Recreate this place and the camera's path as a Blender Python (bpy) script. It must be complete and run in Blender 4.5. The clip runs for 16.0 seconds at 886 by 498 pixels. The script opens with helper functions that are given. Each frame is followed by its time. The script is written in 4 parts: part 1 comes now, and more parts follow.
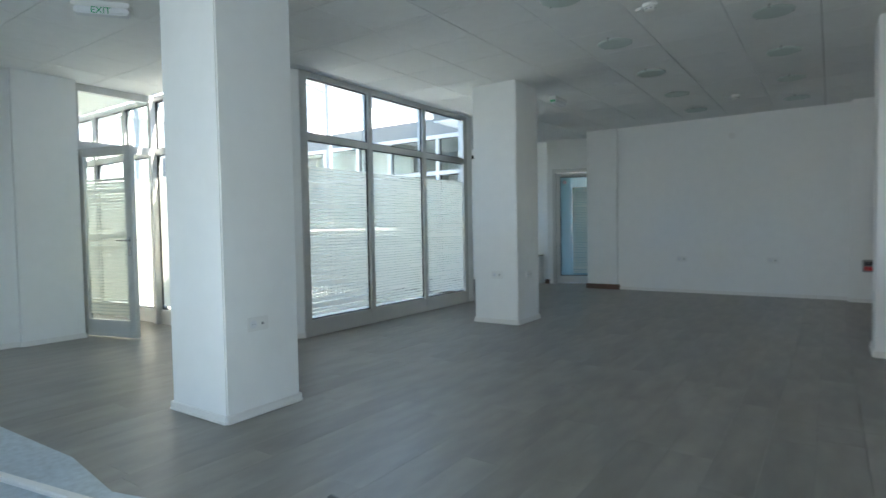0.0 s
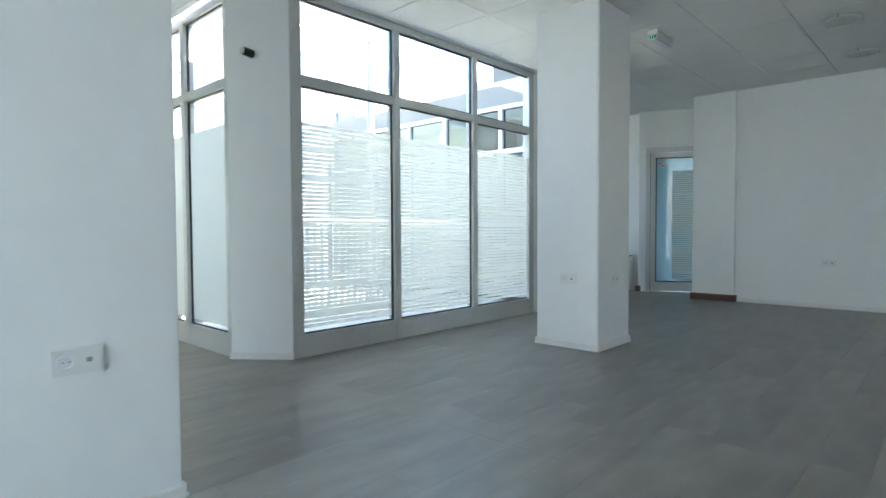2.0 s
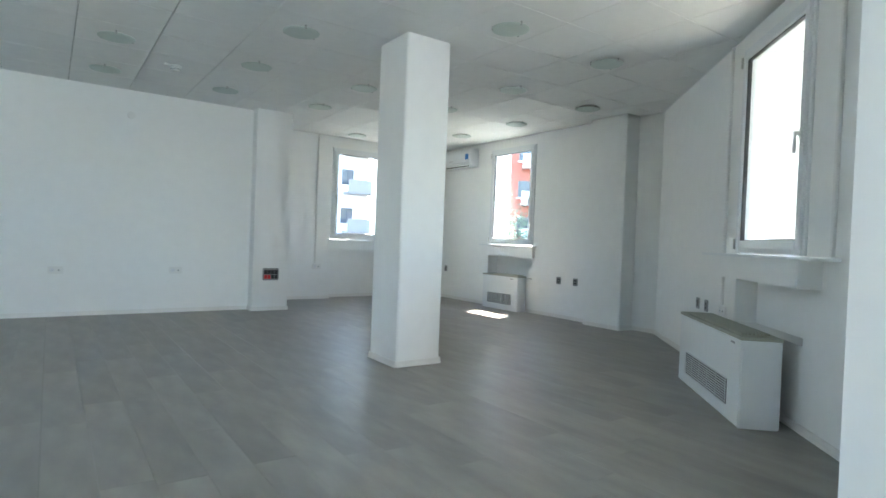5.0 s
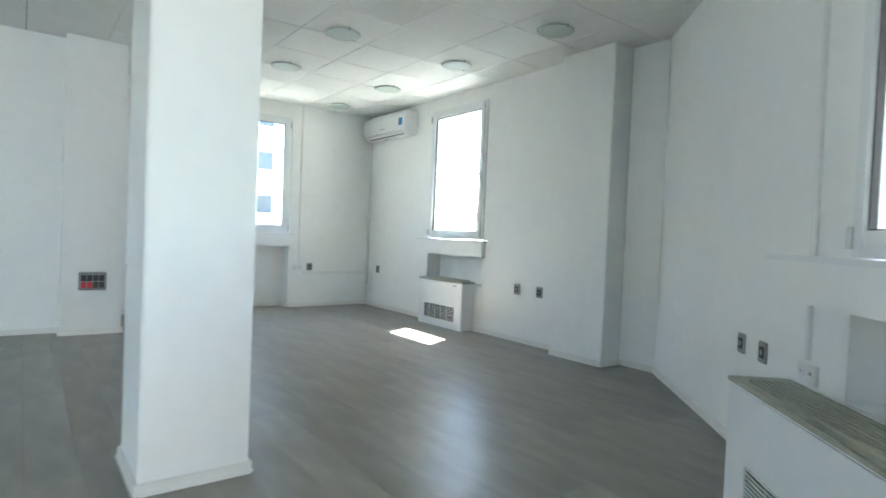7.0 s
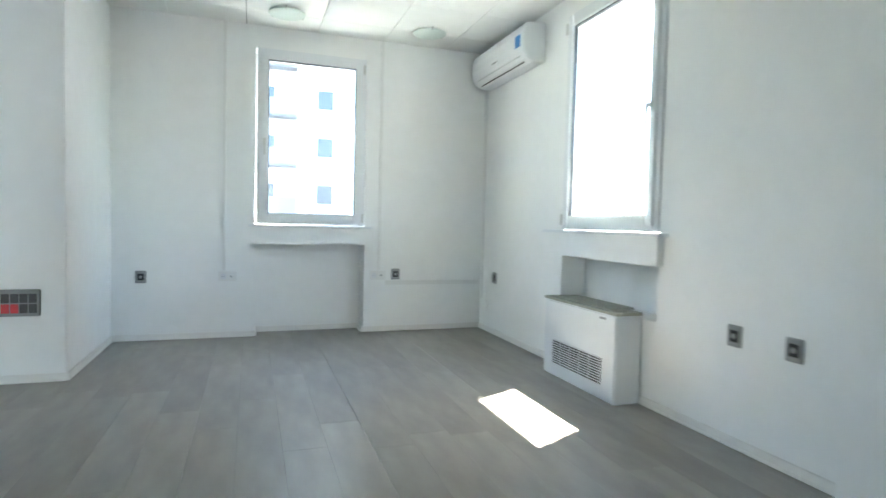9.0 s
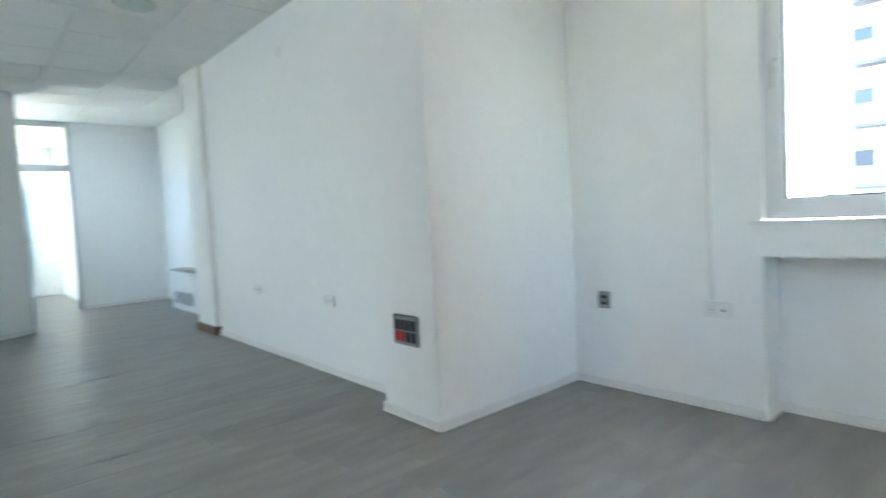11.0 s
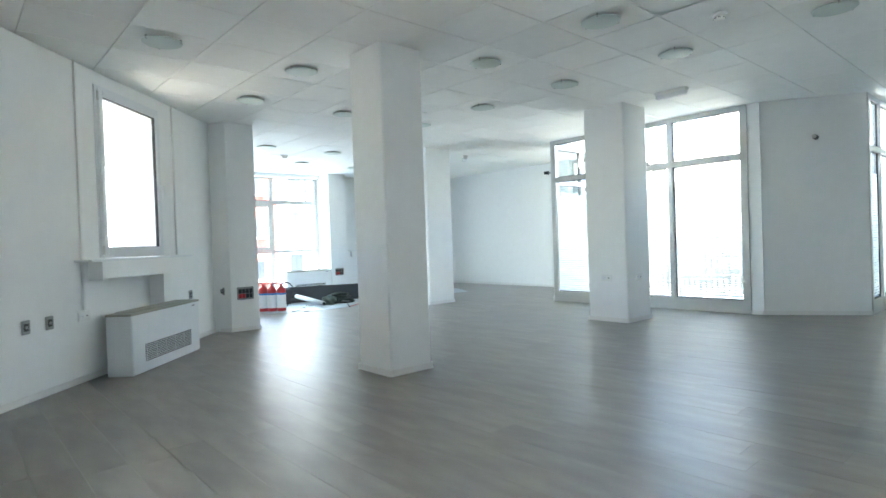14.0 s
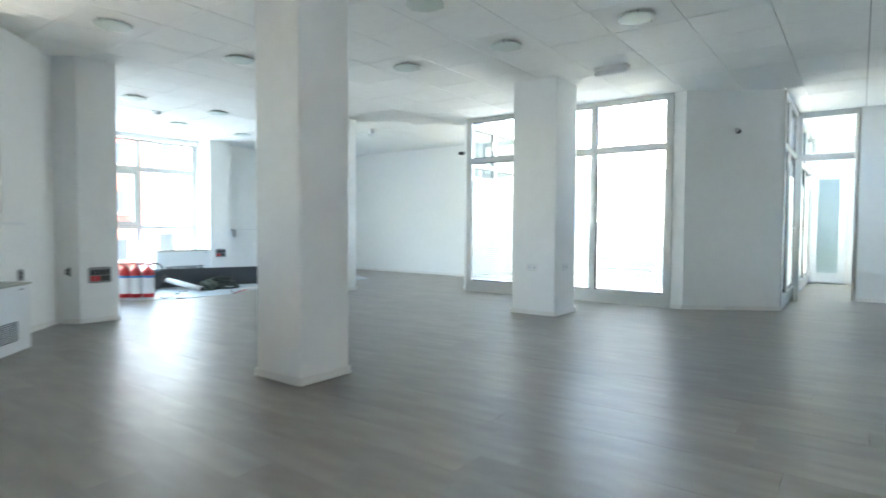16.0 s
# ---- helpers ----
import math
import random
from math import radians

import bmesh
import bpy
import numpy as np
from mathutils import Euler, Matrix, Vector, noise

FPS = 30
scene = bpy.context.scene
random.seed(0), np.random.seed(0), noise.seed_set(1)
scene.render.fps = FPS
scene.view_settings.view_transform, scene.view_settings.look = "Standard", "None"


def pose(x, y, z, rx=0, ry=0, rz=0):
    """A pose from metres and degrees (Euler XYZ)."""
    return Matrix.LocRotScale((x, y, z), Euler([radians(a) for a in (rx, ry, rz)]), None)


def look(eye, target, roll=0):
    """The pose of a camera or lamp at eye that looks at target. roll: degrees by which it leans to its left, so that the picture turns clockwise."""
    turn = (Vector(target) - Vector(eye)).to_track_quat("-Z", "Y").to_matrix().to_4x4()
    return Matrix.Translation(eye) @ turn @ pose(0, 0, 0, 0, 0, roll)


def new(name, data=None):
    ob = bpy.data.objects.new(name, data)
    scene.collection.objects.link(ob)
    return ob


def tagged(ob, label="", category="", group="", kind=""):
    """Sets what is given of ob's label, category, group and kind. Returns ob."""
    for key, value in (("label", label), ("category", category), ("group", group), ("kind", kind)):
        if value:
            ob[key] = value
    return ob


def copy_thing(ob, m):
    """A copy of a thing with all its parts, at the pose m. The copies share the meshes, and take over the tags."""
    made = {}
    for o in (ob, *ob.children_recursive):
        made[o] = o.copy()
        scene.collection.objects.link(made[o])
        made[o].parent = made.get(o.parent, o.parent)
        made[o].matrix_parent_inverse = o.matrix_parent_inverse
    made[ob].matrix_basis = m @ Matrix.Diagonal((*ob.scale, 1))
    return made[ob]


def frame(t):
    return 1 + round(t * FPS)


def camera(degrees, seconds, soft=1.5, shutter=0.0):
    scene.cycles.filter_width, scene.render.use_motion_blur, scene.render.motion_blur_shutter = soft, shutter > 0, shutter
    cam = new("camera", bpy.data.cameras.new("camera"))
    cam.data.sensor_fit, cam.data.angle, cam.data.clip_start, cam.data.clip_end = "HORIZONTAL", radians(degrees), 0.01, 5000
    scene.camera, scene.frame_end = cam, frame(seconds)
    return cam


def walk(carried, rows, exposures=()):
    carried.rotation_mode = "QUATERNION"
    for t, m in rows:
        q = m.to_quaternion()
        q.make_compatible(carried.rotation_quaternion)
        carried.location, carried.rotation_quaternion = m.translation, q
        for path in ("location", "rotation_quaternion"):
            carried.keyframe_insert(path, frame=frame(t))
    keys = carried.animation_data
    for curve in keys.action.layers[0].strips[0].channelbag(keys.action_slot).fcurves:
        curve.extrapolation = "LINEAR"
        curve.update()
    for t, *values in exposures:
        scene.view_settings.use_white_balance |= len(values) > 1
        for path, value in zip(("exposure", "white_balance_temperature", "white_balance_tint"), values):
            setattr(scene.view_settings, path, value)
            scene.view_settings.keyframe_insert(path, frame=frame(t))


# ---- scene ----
cam = camera(76.7, 16.0, shutter=0.4)
PATH = [
    (0, (0.639, 2.874, 1.097), (-0.499, 4.517, 1.02), -1.0),
    (0.5, (0.617, 3.333, 1.063), (-0.69, 4.845, 0.996), -1.2),
    (1, (0.52, 3.781, 1.023), (-0.827, 5.258, 0.954), -1.0),
    (1.5, (0.267, 4.192, 0.984), (-1.114, 5.637, 0.911), -0.7),
    (2, (-0.156, 4.475, 0.943), (-1.517, 5.939, 0.875), -0.3),
    (2.5, (-0.555, 4.767, 0.932), (-1.635, 6.448, 0.853), 0.5),
    (3, (-0.898, 4.911, 0.982), (-1.465, 6.828, 0.913), 1.3),
    (3.5, (-1.163, 4.885, 0.993), (-0.927, 6.871, 0.956), 1.6),
    (4, (-1.407, 4.599, 0.996), (-0.657, 6.453, 0.984), 1.8),
    (4.5, (-1.5, 4.5, 1.03), (-0.401, 6.171, 1.017), 2.1),
    (7, (0.567, 6.102, 1.049), (1.771, 7.698, 0.999), 2.4),
    (7.5, (1.04, 6.54, 1.004), (2.071, 8.253, 0.95), 2.4),
    (8, (1.46, 7.004, 1.009), (2.481, 8.722, 0.951), 2.4),
    (8.2, (1.636, 7.22, 1.03), (2.64, 8.949, 0.97), 2.4),
    (10.3, (3.389, 9.556, 1.029), (2.716, 11.436, 0.918), -2.1),
    (10.5, (3.438, 9.761, 1.051), (2.537, 11.543, 0.94), -2.5),
    (11, (3.477, 10.367, 1.089), (1.967, 11.673, 0.97), -3.0),
    (11.5, (3.72, 10.935, 1.11), (1.81, 11.535, 1.005), -2.1),
    (12, (3.686, 11.398, 1.118), (1.689, 11.333, 1.034), -1.7),
    (12.2, (3.672, 11.565, 1.135), (1.716, 11.153, 1.057), -2.6),
    (12.5, (3.605, 11.779, 1.130), (1.745, 11.047, 1.061), -2.6),
    (12.7, (3.561, 11.916, 1.105), (1.799, 10.971, 1.054), -2.8),
    (13, (3.577, 12.129, 1.080), (2.014, 10.881, 1.039), -2.9),
    (13.5, (3.799, 12.358, 1.06), (2.377, 10.952, 1.027), -2.4),
    (14, (4.013, 12.57, 1.072), (2.682, 11.077, 1.046), -2.0),
    (14.5, (4.162, 12.737, 1.01), (2.839, 11.237, 0.978), -1.6),
    (15, (4.167, 12.596, 0.988), (2.848, 11.093, 0.94), -1.0),
    (15.5, (4.029, 12.175, 1.009), (2.609, 10.769, 0.936), -0.3),
    (16, (3.627, 11.715, 1.0), (2.023, 10.523, 0.924), 0.3),
]
EXPOSURES = [(0.0, 3.3, 6600, 8), (1.5, 3.65, 6630, 9), (2.0, 3.76, 6650, 9), (3.0, 3.92, 6800, 11), (4.5, 4.25, 6650, 8), (7.0, 4.65, 6650, 6), (8.2, 4.78, 6600, 6), (10.5, 4.65, 6600, 6), (11.5, 4.75, 6750, 9), (12.5, 4.7, 6700, 9), (14.5, 4.75, 6750, 8), (16.0, 4.7, 6800, 9)]
walk(cam, [(t, look(eye, target, roll)) for t, eye, target, roll in PATH], EXPOSURES)

# ---- world and light ----
SUN_DIR = Vector((0.52, 0.25, 1.0)).normalized()
world = bpy.data.worlds.new("sky")
scene.world = world
world.use_nodes = True
wn = world.node_tree.nodes
sky = wn.new("ShaderNodeTexSky")
sky.sky_type, sky.sun_disc = "NISHITA", False
sky.sun_elevation = math.asin(SUN_DIR.z)
sky.sun_rotation = math.atan2(SUN_DIR.x, SUN_DIR.y)
wn["Background"].inputs["Strength"].default_value = 0.15
world.node_tree.links.new(sky.outputs["Color"], wn["Background"].inputs["Color"])
sun = new("sun", bpy.data.lights.new("sun", "SUN"))
sun.data.energy, sun.data.angle, sun.data.color = 4.0, radians(0.5), (1.0, 0.95, 0.88)
sun.matrix_world = look((0, 0, 20), Vector((0, 0, 20)) - SUN_DIR)


def sky_lamp(name, m, w, h, power):
    """Area lamp in a window opening, standing in for the sky's light; m: local x right, y outward, z up."""
    ob = new(name, bpy.data.lights.new(name, "AREA"))
    ob.data.shape, ob.data.size, ob.data.size_y, ob.data.energy = "RECTANGLE", w, h, power
    ob.data.color = (0.74, 0.90, 1.0)
    ob.matrix_world = m
    return ob


sky_lamp("sky_south", look((-0.6, 0.62, 1.40), (-0.6, 5.0, 1.40)), 3.8, 2.4, 7.0)


# ---- materials ----
def node_mat(name, color, rough=0.5, metal=0.0, var=0.06, scale=6.0, bump=0.0, bscale=80.0, spec=0.5, island=False, stretch=(1, 1, 1), fine=3.0):
    """Principled surface with colour variation at two scales and fine relief."""
    m = bpy.data.materials.new(name)
    m.use_nodes = True
    nt = m.node_tree
    n, l = nt.nodes, nt.links
    b = n["Principled BSDF"]
    co = n.new("ShaderNodeTexCoord")
    mp = n.new("ShaderNodeMapping")
    mp.inputs["Scale"].default_value = stretch
    l.new(co.outputs["Object"], mp.inputs["Vector"])
    big, small = n.new("ShaderNodeTexNoise"), n.new("ShaderNodeTexNoise")
    big.inputs["Scale"].default_value, small.inputs["Scale"].default_value = scale * 0.2, scale * fine
    big.inputs["Detail"].default_value = small.inputs["Detail"].default_value = 4
    for t in (big, small):
        l.new(mp.outputs["Vector"], t.inputs["Vector"])
    add = n.new("ShaderNodeMath")
    add.operation = "ADD"
    l.new(big.outputs["Fac"], add.inputs[0])
    l.new(small.outputs["Fac"], add.inputs[1])
    mr = n.new("ShaderNodeMapRange")
    mr.inputs["From Min"].default_value, mr.inputs["From Max"].default_value = 0.6, 1.4
    mr.inputs["To Min"].default_value, mr.inputs["To Max"].default_value = 1 - var, 1 + var
    l.new(add.outputs[0], mr.inputs["Value"])
    last = mr.outputs["Result"]
    if island:
        oi = n.new("ShaderNodeObjectInfo")
        mr2 = n.new("ShaderNodeMapRange")
        mr2.inputs["To Min"].default_value, mr2.inputs["To Max"].default_value = 0.93, 1.06
        l.new(oi.outputs["Random"], mr2.inputs["Value"])
        mu = n.new("ShaderNodeMath")
        mu.operation = "MULTIPLY"
        l.new(last, mu.inputs[0])
        l.new(mr2.outputs["Result"], mu.inputs[1])
        last = mu.outputs[0]
    vm = n.new("ShaderNodeVectorMath")
    vm.operation = "SCALE"
    vm.inputs[0].default_value = color
    l.new(last, vm.inputs["Scale"])
    l.new(vm.outputs["Vector"], b.inputs["Base Color"])
    rr = n.new("ShaderNodeMapRange")
    rr.inputs["To Min"].default_value, rr.inputs["To Max"].default_value = max(rough - 0.08, 0.02), min(rough + 0.08, 1)
    l.new(big.outputs["Fac"], rr.inputs["Value"])
    l.new(rr.outputs["Result"], b.inputs["Roughness"])
    b.inputs["Metallic"].default_value = metal
    b.inputs["Specular IOR Level"].default_value = spec
    if bump:
        bn, bp = n.new("ShaderNodeTexNoise"), n.new("ShaderNodeBump")
        bn.inputs["Scale"].default_value, bn.inputs["Detail"].default_value = bscale, 3
        l.new(mp.outputs["Vector"], bn.inputs["Vector"])
        bp.inputs["Strength"].default_value, bp.inputs["Distance"].default_value = bump, 0.004
        l.new(bn.outputs["Fac"], bp.inputs["Height"])
        l.new(bp.outputs["Normal"], b.inputs["Normal"])
    return m


def glass_mat(name, tint, gloss=0.08, rough=0.0):
    """Thin pane: mostly clear, with a glossy coat by Fresnel."""
    m = bpy.data.materials.new(name)
    m.use_nodes = True
    n, l = m.node_tree.nodes, m.node_tree.links
    n.remove(n["Principled BSDF"])
    tr, gl, mx, fr = n.new("ShaderNodeBsdfTransparent"), n.new("ShaderNodeBsdfGlossy"), n.new("ShaderNodeMixShader"), n.new("ShaderNodeLayerWeight")
    tr.inputs["Color"].default_value = (*tint, 1)
    gl.inputs["Roughness"].default_value = rough
    fr.inputs["Blend"].default_value = 0.5
    pw, ml = n.new("ShaderNodeMath"), n.new("ShaderNodeMath")
    pw.operation, ml.operation = "POWER", "MULTIPLY_ADD"
    pw.inputs[1].default_value, ml.inputs[1].default_value, ml.inputs[2].default_value = 5.0, 0.8, 0.03
    l.new(fr.outputs["Facing"], pw.inputs[0])
    l.new(pw.outputs[0], ml.inputs[0])
    l.new(ml.outputs[0], mx.inputs[0])
    l.new(tr.outputs[0], mx.inputs[1])
    l.new(gl.outputs[0], mx.inputs[2])
    l.new(mx.outputs[0], n["Material Output"].inputs["Surface"])
    return m


def film_mat(name, color, clear):
    """Frosted self-adhesive film: lets light through, scattered."""
    m = bpy.data.materials.new(name)
    m.use_nodes = True
    n, l = m.node_tree.nodes, m.node_tree.links
    n.remove(n["Principled BSDF"])
    tl, df, tr = n.new("ShaderNodeBsdfTranslucent"), n.new("ShaderNodeBsdfDiffuse"), n.new("ShaderNodeBsdfTransparent")
    for s_ in (tl, df):
        s_.inputs["Color"].default_value = (*color, 1)
    m1, m2 = n.new("ShaderNodeMixShader"), n.new("ShaderNodeMixShader")
    m1.inputs[0].default_value, m2.inputs[0].default_value = 0.3, clear
    l.new(tl.outputs[0], m1.inputs[1])
    l.new(df.outputs[0], m1.inputs[2])
    l.new(m1.outputs[0], m2.inputs[1])
    l.new(tr.outputs[0], m2.inputs[2])
    l.new(m2.outputs[0], n["Material Output"].inputs["Surface"])
    return m


def floor_mat():
    """Grey-brown laminate: long cloudy grain, each board a little different, satin coat with smears."""
    m = node_mat("grey_laminate", (0.25, 0.23, 0.203), 0.37, 0, 0.30, 7.0, 0.04, 60.0, 0.5, True, (1.6, 0.5, 1), 0.7)
    return m


M_WALL = node_mat("white_wall_paint", (0.87, 0.875, 0.86), 0.75, 0, 0.025, 3.0, 0.10, 220.0, 0.3)
M_CEIL = node_mat("ceiling_tile", (0.86, 0.865, 0.85), 0.9, 0, 0.03, 4.0, 0.2, 300.0, 0.2)
M_GRID = node_mat("ceiling_void", (0.25, 0.25, 0.24), 0.9)
M_TRIM = node_mat("white_trim", (0.80, 0.79, 0.76), 0.4, 0, 0.04, 5.0)
M_PVC = node_mat("white_pvc", (0.78, 0.80, 0.81), 0.3, 0, 0.02, 4.0)
M_ALU = node_mat("grey_aluminium", (0.60, 0.60, 0.58), 0.38, 0.2, 0.04, 5.0)
M_STEEL = node_mat("chrome", (0.6, 0.6, 0.6), 0.25, 1.0, 0.03, 8.0)
M_GLASS = glass_mat("window_glass", (0.93, 0.96, 0.95))
M_FILM = film_mat("frosted_film", (0.82, 0.82, 0.76), 0.05)
M_BLUEFILM = film_mat("bluish_frosted_glass", (0.30, 0.47, 0.54), 0.16)
M_PALEFILM = film_mat("pale_frosted_glass", (0.68, 0.76, 0.78), 0.05)
M_FLOOR = floor_mat()
M_SUB = node_mat("dark_joint", (0.10, 0.094, 0.086), 0.9)
M_BROWN = node_mat("brown_wood_plinth", (0.16, 0.085, 0.06), 0.5, 0, 0.25, 12.0, 0, 80, 0.5, False, (1, 6, 6))
M_PLAST = node_mat("white_plastic", (0.80, 0.80, 0.78), 0.35, 0, 0.02, 5.0)
M_GREYP = node_mat("grey_plastic", (0.30, 0.31, 0.31), 0.4, 0, 0.05, 9.0)
M_BLACK = node_mat("black_plastic", (0.025, 0.026, 0.028), 0.4, 0, 0.1, 9.0)
M_RED = node_mat("red_paint", (0.52, 0.025, 0.03), 0.3, 0, 0.08, 7.0)
M_LABEL = node_mat("white_label", (0.75, 0.76, 0.78), 0.5, 0, 0.05, 30.0)
M_BLUE = node_mat("blue_label", (0.04, 0.22, 0.55), 0.4, 0, 0.1, 40.0)
M_GRILLE = node_mat("olive_grey_grille", (0.36, 0.36, 0.30), 0.5, 0, 0.08, 9.0)
M_OPAL = node_mat("opal_glass", (0.60, 0.67, 0.63), 0.55, 0, 0.03, 6.0)
M_GREEN = node_mat("green_sign", (0.03, 0.38, 0.16), 0.5, 0, 0.05, 9.0)
M_DARKPANEL = node_mat("anthracite_panel", (0.045, 0.05, 0.058), 0.5, 0, 0.12, 6.0)
M_FOIL = node_mat("foil_underlay", (0.44, 0.50, 0.54), 0.35, 0.0, 0.25, 9.0, 0.8, 24.0)
M_PAPER = node_mat("white_cover_sheet", (0.72, 0.74, 0.74), 0.6, 0, 0.1, 6.0, 0.4, 14.0)
M_RUBBER = node_mat("dark_cable_rubber", (0.03, 0.04, 0.035), 0.6, 0, 0.2, 12.0)
M_CANVAS = node_mat("grey_green_webbing", (0.10, 0.13, 0.11), 0.85, 0, 0.3, 20.0, 0.4, 90.0)
M_WINGREY = node_mat("grey_window", (0.24, 0.26, 0.26), 0.2, 0, 0.2, 1.0)
M_FACADE = node_mat("white_render", (0.74, 0.73, 0.71), 0.9, 0, 0.06, 0.6)
M_BRICK = node_mat("red_brick", (0.40, 0.14, 0.10), 0.9, 0, 0.2, 1.2)
M_BALC = node_mat("slate_balcony", (0.22, 0.22, 0.23), 0.7, 0, 0.15, 1.5)
M_WINDARK = node_mat("dark_window", (0.05, 0.06, 0.08), 0.15, 0, 0.2, 1.0)
M_LEAF = node_mat("leaves", (0.06, 0.11, 0.05), 0.6, 0, 0.3, 3.0)
M_GROUND = node_mat("asphalt", (0.06, 0.06, 0.06), 0.9, 0, 0.2, 0.5)
M_TERRACE = node_mat("pale_terrace_tile", (0.40, 0.385, 0.345), 0.7, 0, 0.12, 3.0)
M_WHITEMETAL = node_mat("pale_grey_steel", (0.62, 0.62, 0.60), 0.4, 0, 0.05, 4.0)


# ---- building blocks ----
def box(bm, x0, x1, y0, y1, z0, z1, bevel=0.0, m=None):
    """A box, its edges rounded by bevel; m moves it."""
    r = bmesh.ops.create_cube(bm, size=1.0, matrix=Matrix.Translation(((x0 + x1) / 2, (y0 + y1) / 2, (z0 + z1) / 2)) @ Matrix.Diagonal((abs(x1 - x0), abs(y1 - y0), abs(z1 - z0), 1)))
    vs = r["verts"]
    if bevel:
        es = list({e for v in vs for e in v.link_edges})
        vs = list({v for f in bmesh.ops.bevel(bm, geom=es, offset=bevel, segments=2, affect="EDGES")["faces"] for v in f.verts} | {v for v in vs if v.is_valid})
    if m is not None:
        bmesh.ops.transform(bm, matrix=m, verts=vs)
    return bm


def tube(bm, p, q, r, seg=14, r2=None):
    """A cylinder or cone from p to q."""
    p, q = Vector(p), Vector(q)
    d = q - p
    m = Matrix.Translation((p + q) / 2) @ d.to_track_quat("Z", "Y").to_matrix().to_4x4()
    bmesh.ops.create_cone(bm, cap_ends=True, segments=seg, radius1=r, radius2=r if r2 is None else r2, depth=d.length, matrix=m)
    return bm


def lathe(bm, prof, seg=24, m=None):
    """Turn a profile of (radius, z) about z."""
    rings = []
    for r, z in prof:
        rings.append([bm.verts.new((r * math.cos(2 * math.pi * k / seg), r * math.sin(2 * math.pi * k / seg), z)) for k in range(seg)])
    for a, b in zip(rings, rings[1:]):
        for k in range(seg):
            bm.faces.new((a[k], a[(k + 1) % seg], b[(k + 1) % seg], b[k]))
    bm.faces.new(rings[-1])
    bm.faces.new(list(reversed(rings[0])))
    if m is not None:
        bmesh.ops.transform(bm, matrix=m, verts=[v for r in rings for v in r])
    return bm


def prism(bm, pts, z0, z1):
    """A polygon of the plan, raised from z0 to z1."""
    a = [bm.verts.new((x, y, z0)) for x, y in pts]
    b = [bm.verts.new((x, y, z1)) for x, y in pts]
    n = len(pts)
    for k in range(n):
        bm.faces.new((a[k], a[(k + 1) % n], b[(k + 1) % n], b[k]))
    bm.faces.new(b)
    bm.faces.new(list(reversed(a)))
    return bm


def path_tube(bm, pts, r, seg=8):
    for p, q in zip(pts, pts[1:]):
        tube(bm, p, q, r, seg)
    return bm


def mesh_of(name, bm, material, smooth=False):
    bmesh.ops.recalc_face_normals(bm, faces=bm.faces)
    me = bpy.data.meshes.new(name)
    bm.to_mesh(me)
    bm.free()
    if smooth:
        for p in me.polygons:
            p.use_smooth = True
    me.materials.append(material)
    return me


def part(name, bm, material, parent=None, label="", smooth=False):
    ob = new(name, mesh_of(name, bm, material, smooth))
    if parent is not None:
        ob.parent = parent
    return tagged(ob, label)


def thing(name, m, label, category, group="", kind=""):
    ob = new(name)
    ob.empty_display_size = 0.1
    ob.matrix_world = m
    return tagged(ob, label, category, group, kind)


def B():
    return bmesh.new()


H = 2.70


def wall(name, p, q, thick=0.25, holes=(), z0=0.0, z1=H, label="plain white painted plaster wall", material=None):
    """A wall from p to q with the room on its left; holes: (s0, s1, z0, z1) go right through."""
    p, q = Vector((*p, 0)), Vector((*q, 0))
    d = (q - p).normalized()
    m = Matrix(((d.x, d.y, 0, p.x), (d.y, -d.x, 0, p.y), (0, 0, 1, 0), (0, 0, 0, 1)))
    ln = (q - p).length
    cuts = sorted({0.0, ln, *[s for h in holes for s in h[:2]]})
    bm = B()
    for a, b in zip(cuts, cuts[1:]):
        mid = (a + b) / 2
        hs = sorted([(h[2], h[3]) for h in holes if h[0] < mid < h[1]])
        lo = z0
        for h0, h1 in hs:
            if h0 > lo + 1e-4:
                box(bm, a, b, 0, thick, lo, h0, 0, m)
            lo = h1
        if lo < z1 - 1e-4:
            box(bm, a, b, 0, thick, lo, z1, 0, m)
    return tagged(part(name, bm, material or M_WALL), label, "wall", kind="structure")


def skirting(pts):
    """White skirting strip along a line of the plan with the room on its left."""
    for (ax, ay), (bx, by) in zip(pts, pts[1:]):
        d = Vector((bx - ax, by - ay, 0))
        m = Matrix.Translation((ax, ay, 0)) @ Matrix.Rotation(math.atan2(d.y, d.x), 4, "Z")
        bm = B()
        box(bm, -0.008, d.length + 0.008, 0, 0.014, 0, 0.05, 0.004, m)
        box(bm, -0.008, d.length + 0.008, 0, 0.022, 0, 0.014, 0.004, m)
        tagged(part("baseboard", bm, M_TRIM), "low white plastic skirting strip along the wall", "baseboard", kind="structure")


# ---- plan ----
Q, P = Vector((1.40, 5.14, 0)), Vector((4.70, 8.66, 0))
DU = (P - Q).normalized()
YAW_D = math.degrees(math.atan2(DU.y, DU.x)) + 180
W1 = pose(2.935, 13.30, 0, 0, 0, 0)
W2 = pose(4.60, 11.24, 0, 0, 0, -90)
W3 = Matrix.Translation(Q + DU * 1.775) @ Matrix.Rotation(radians(YAW_D), 4, "Z")

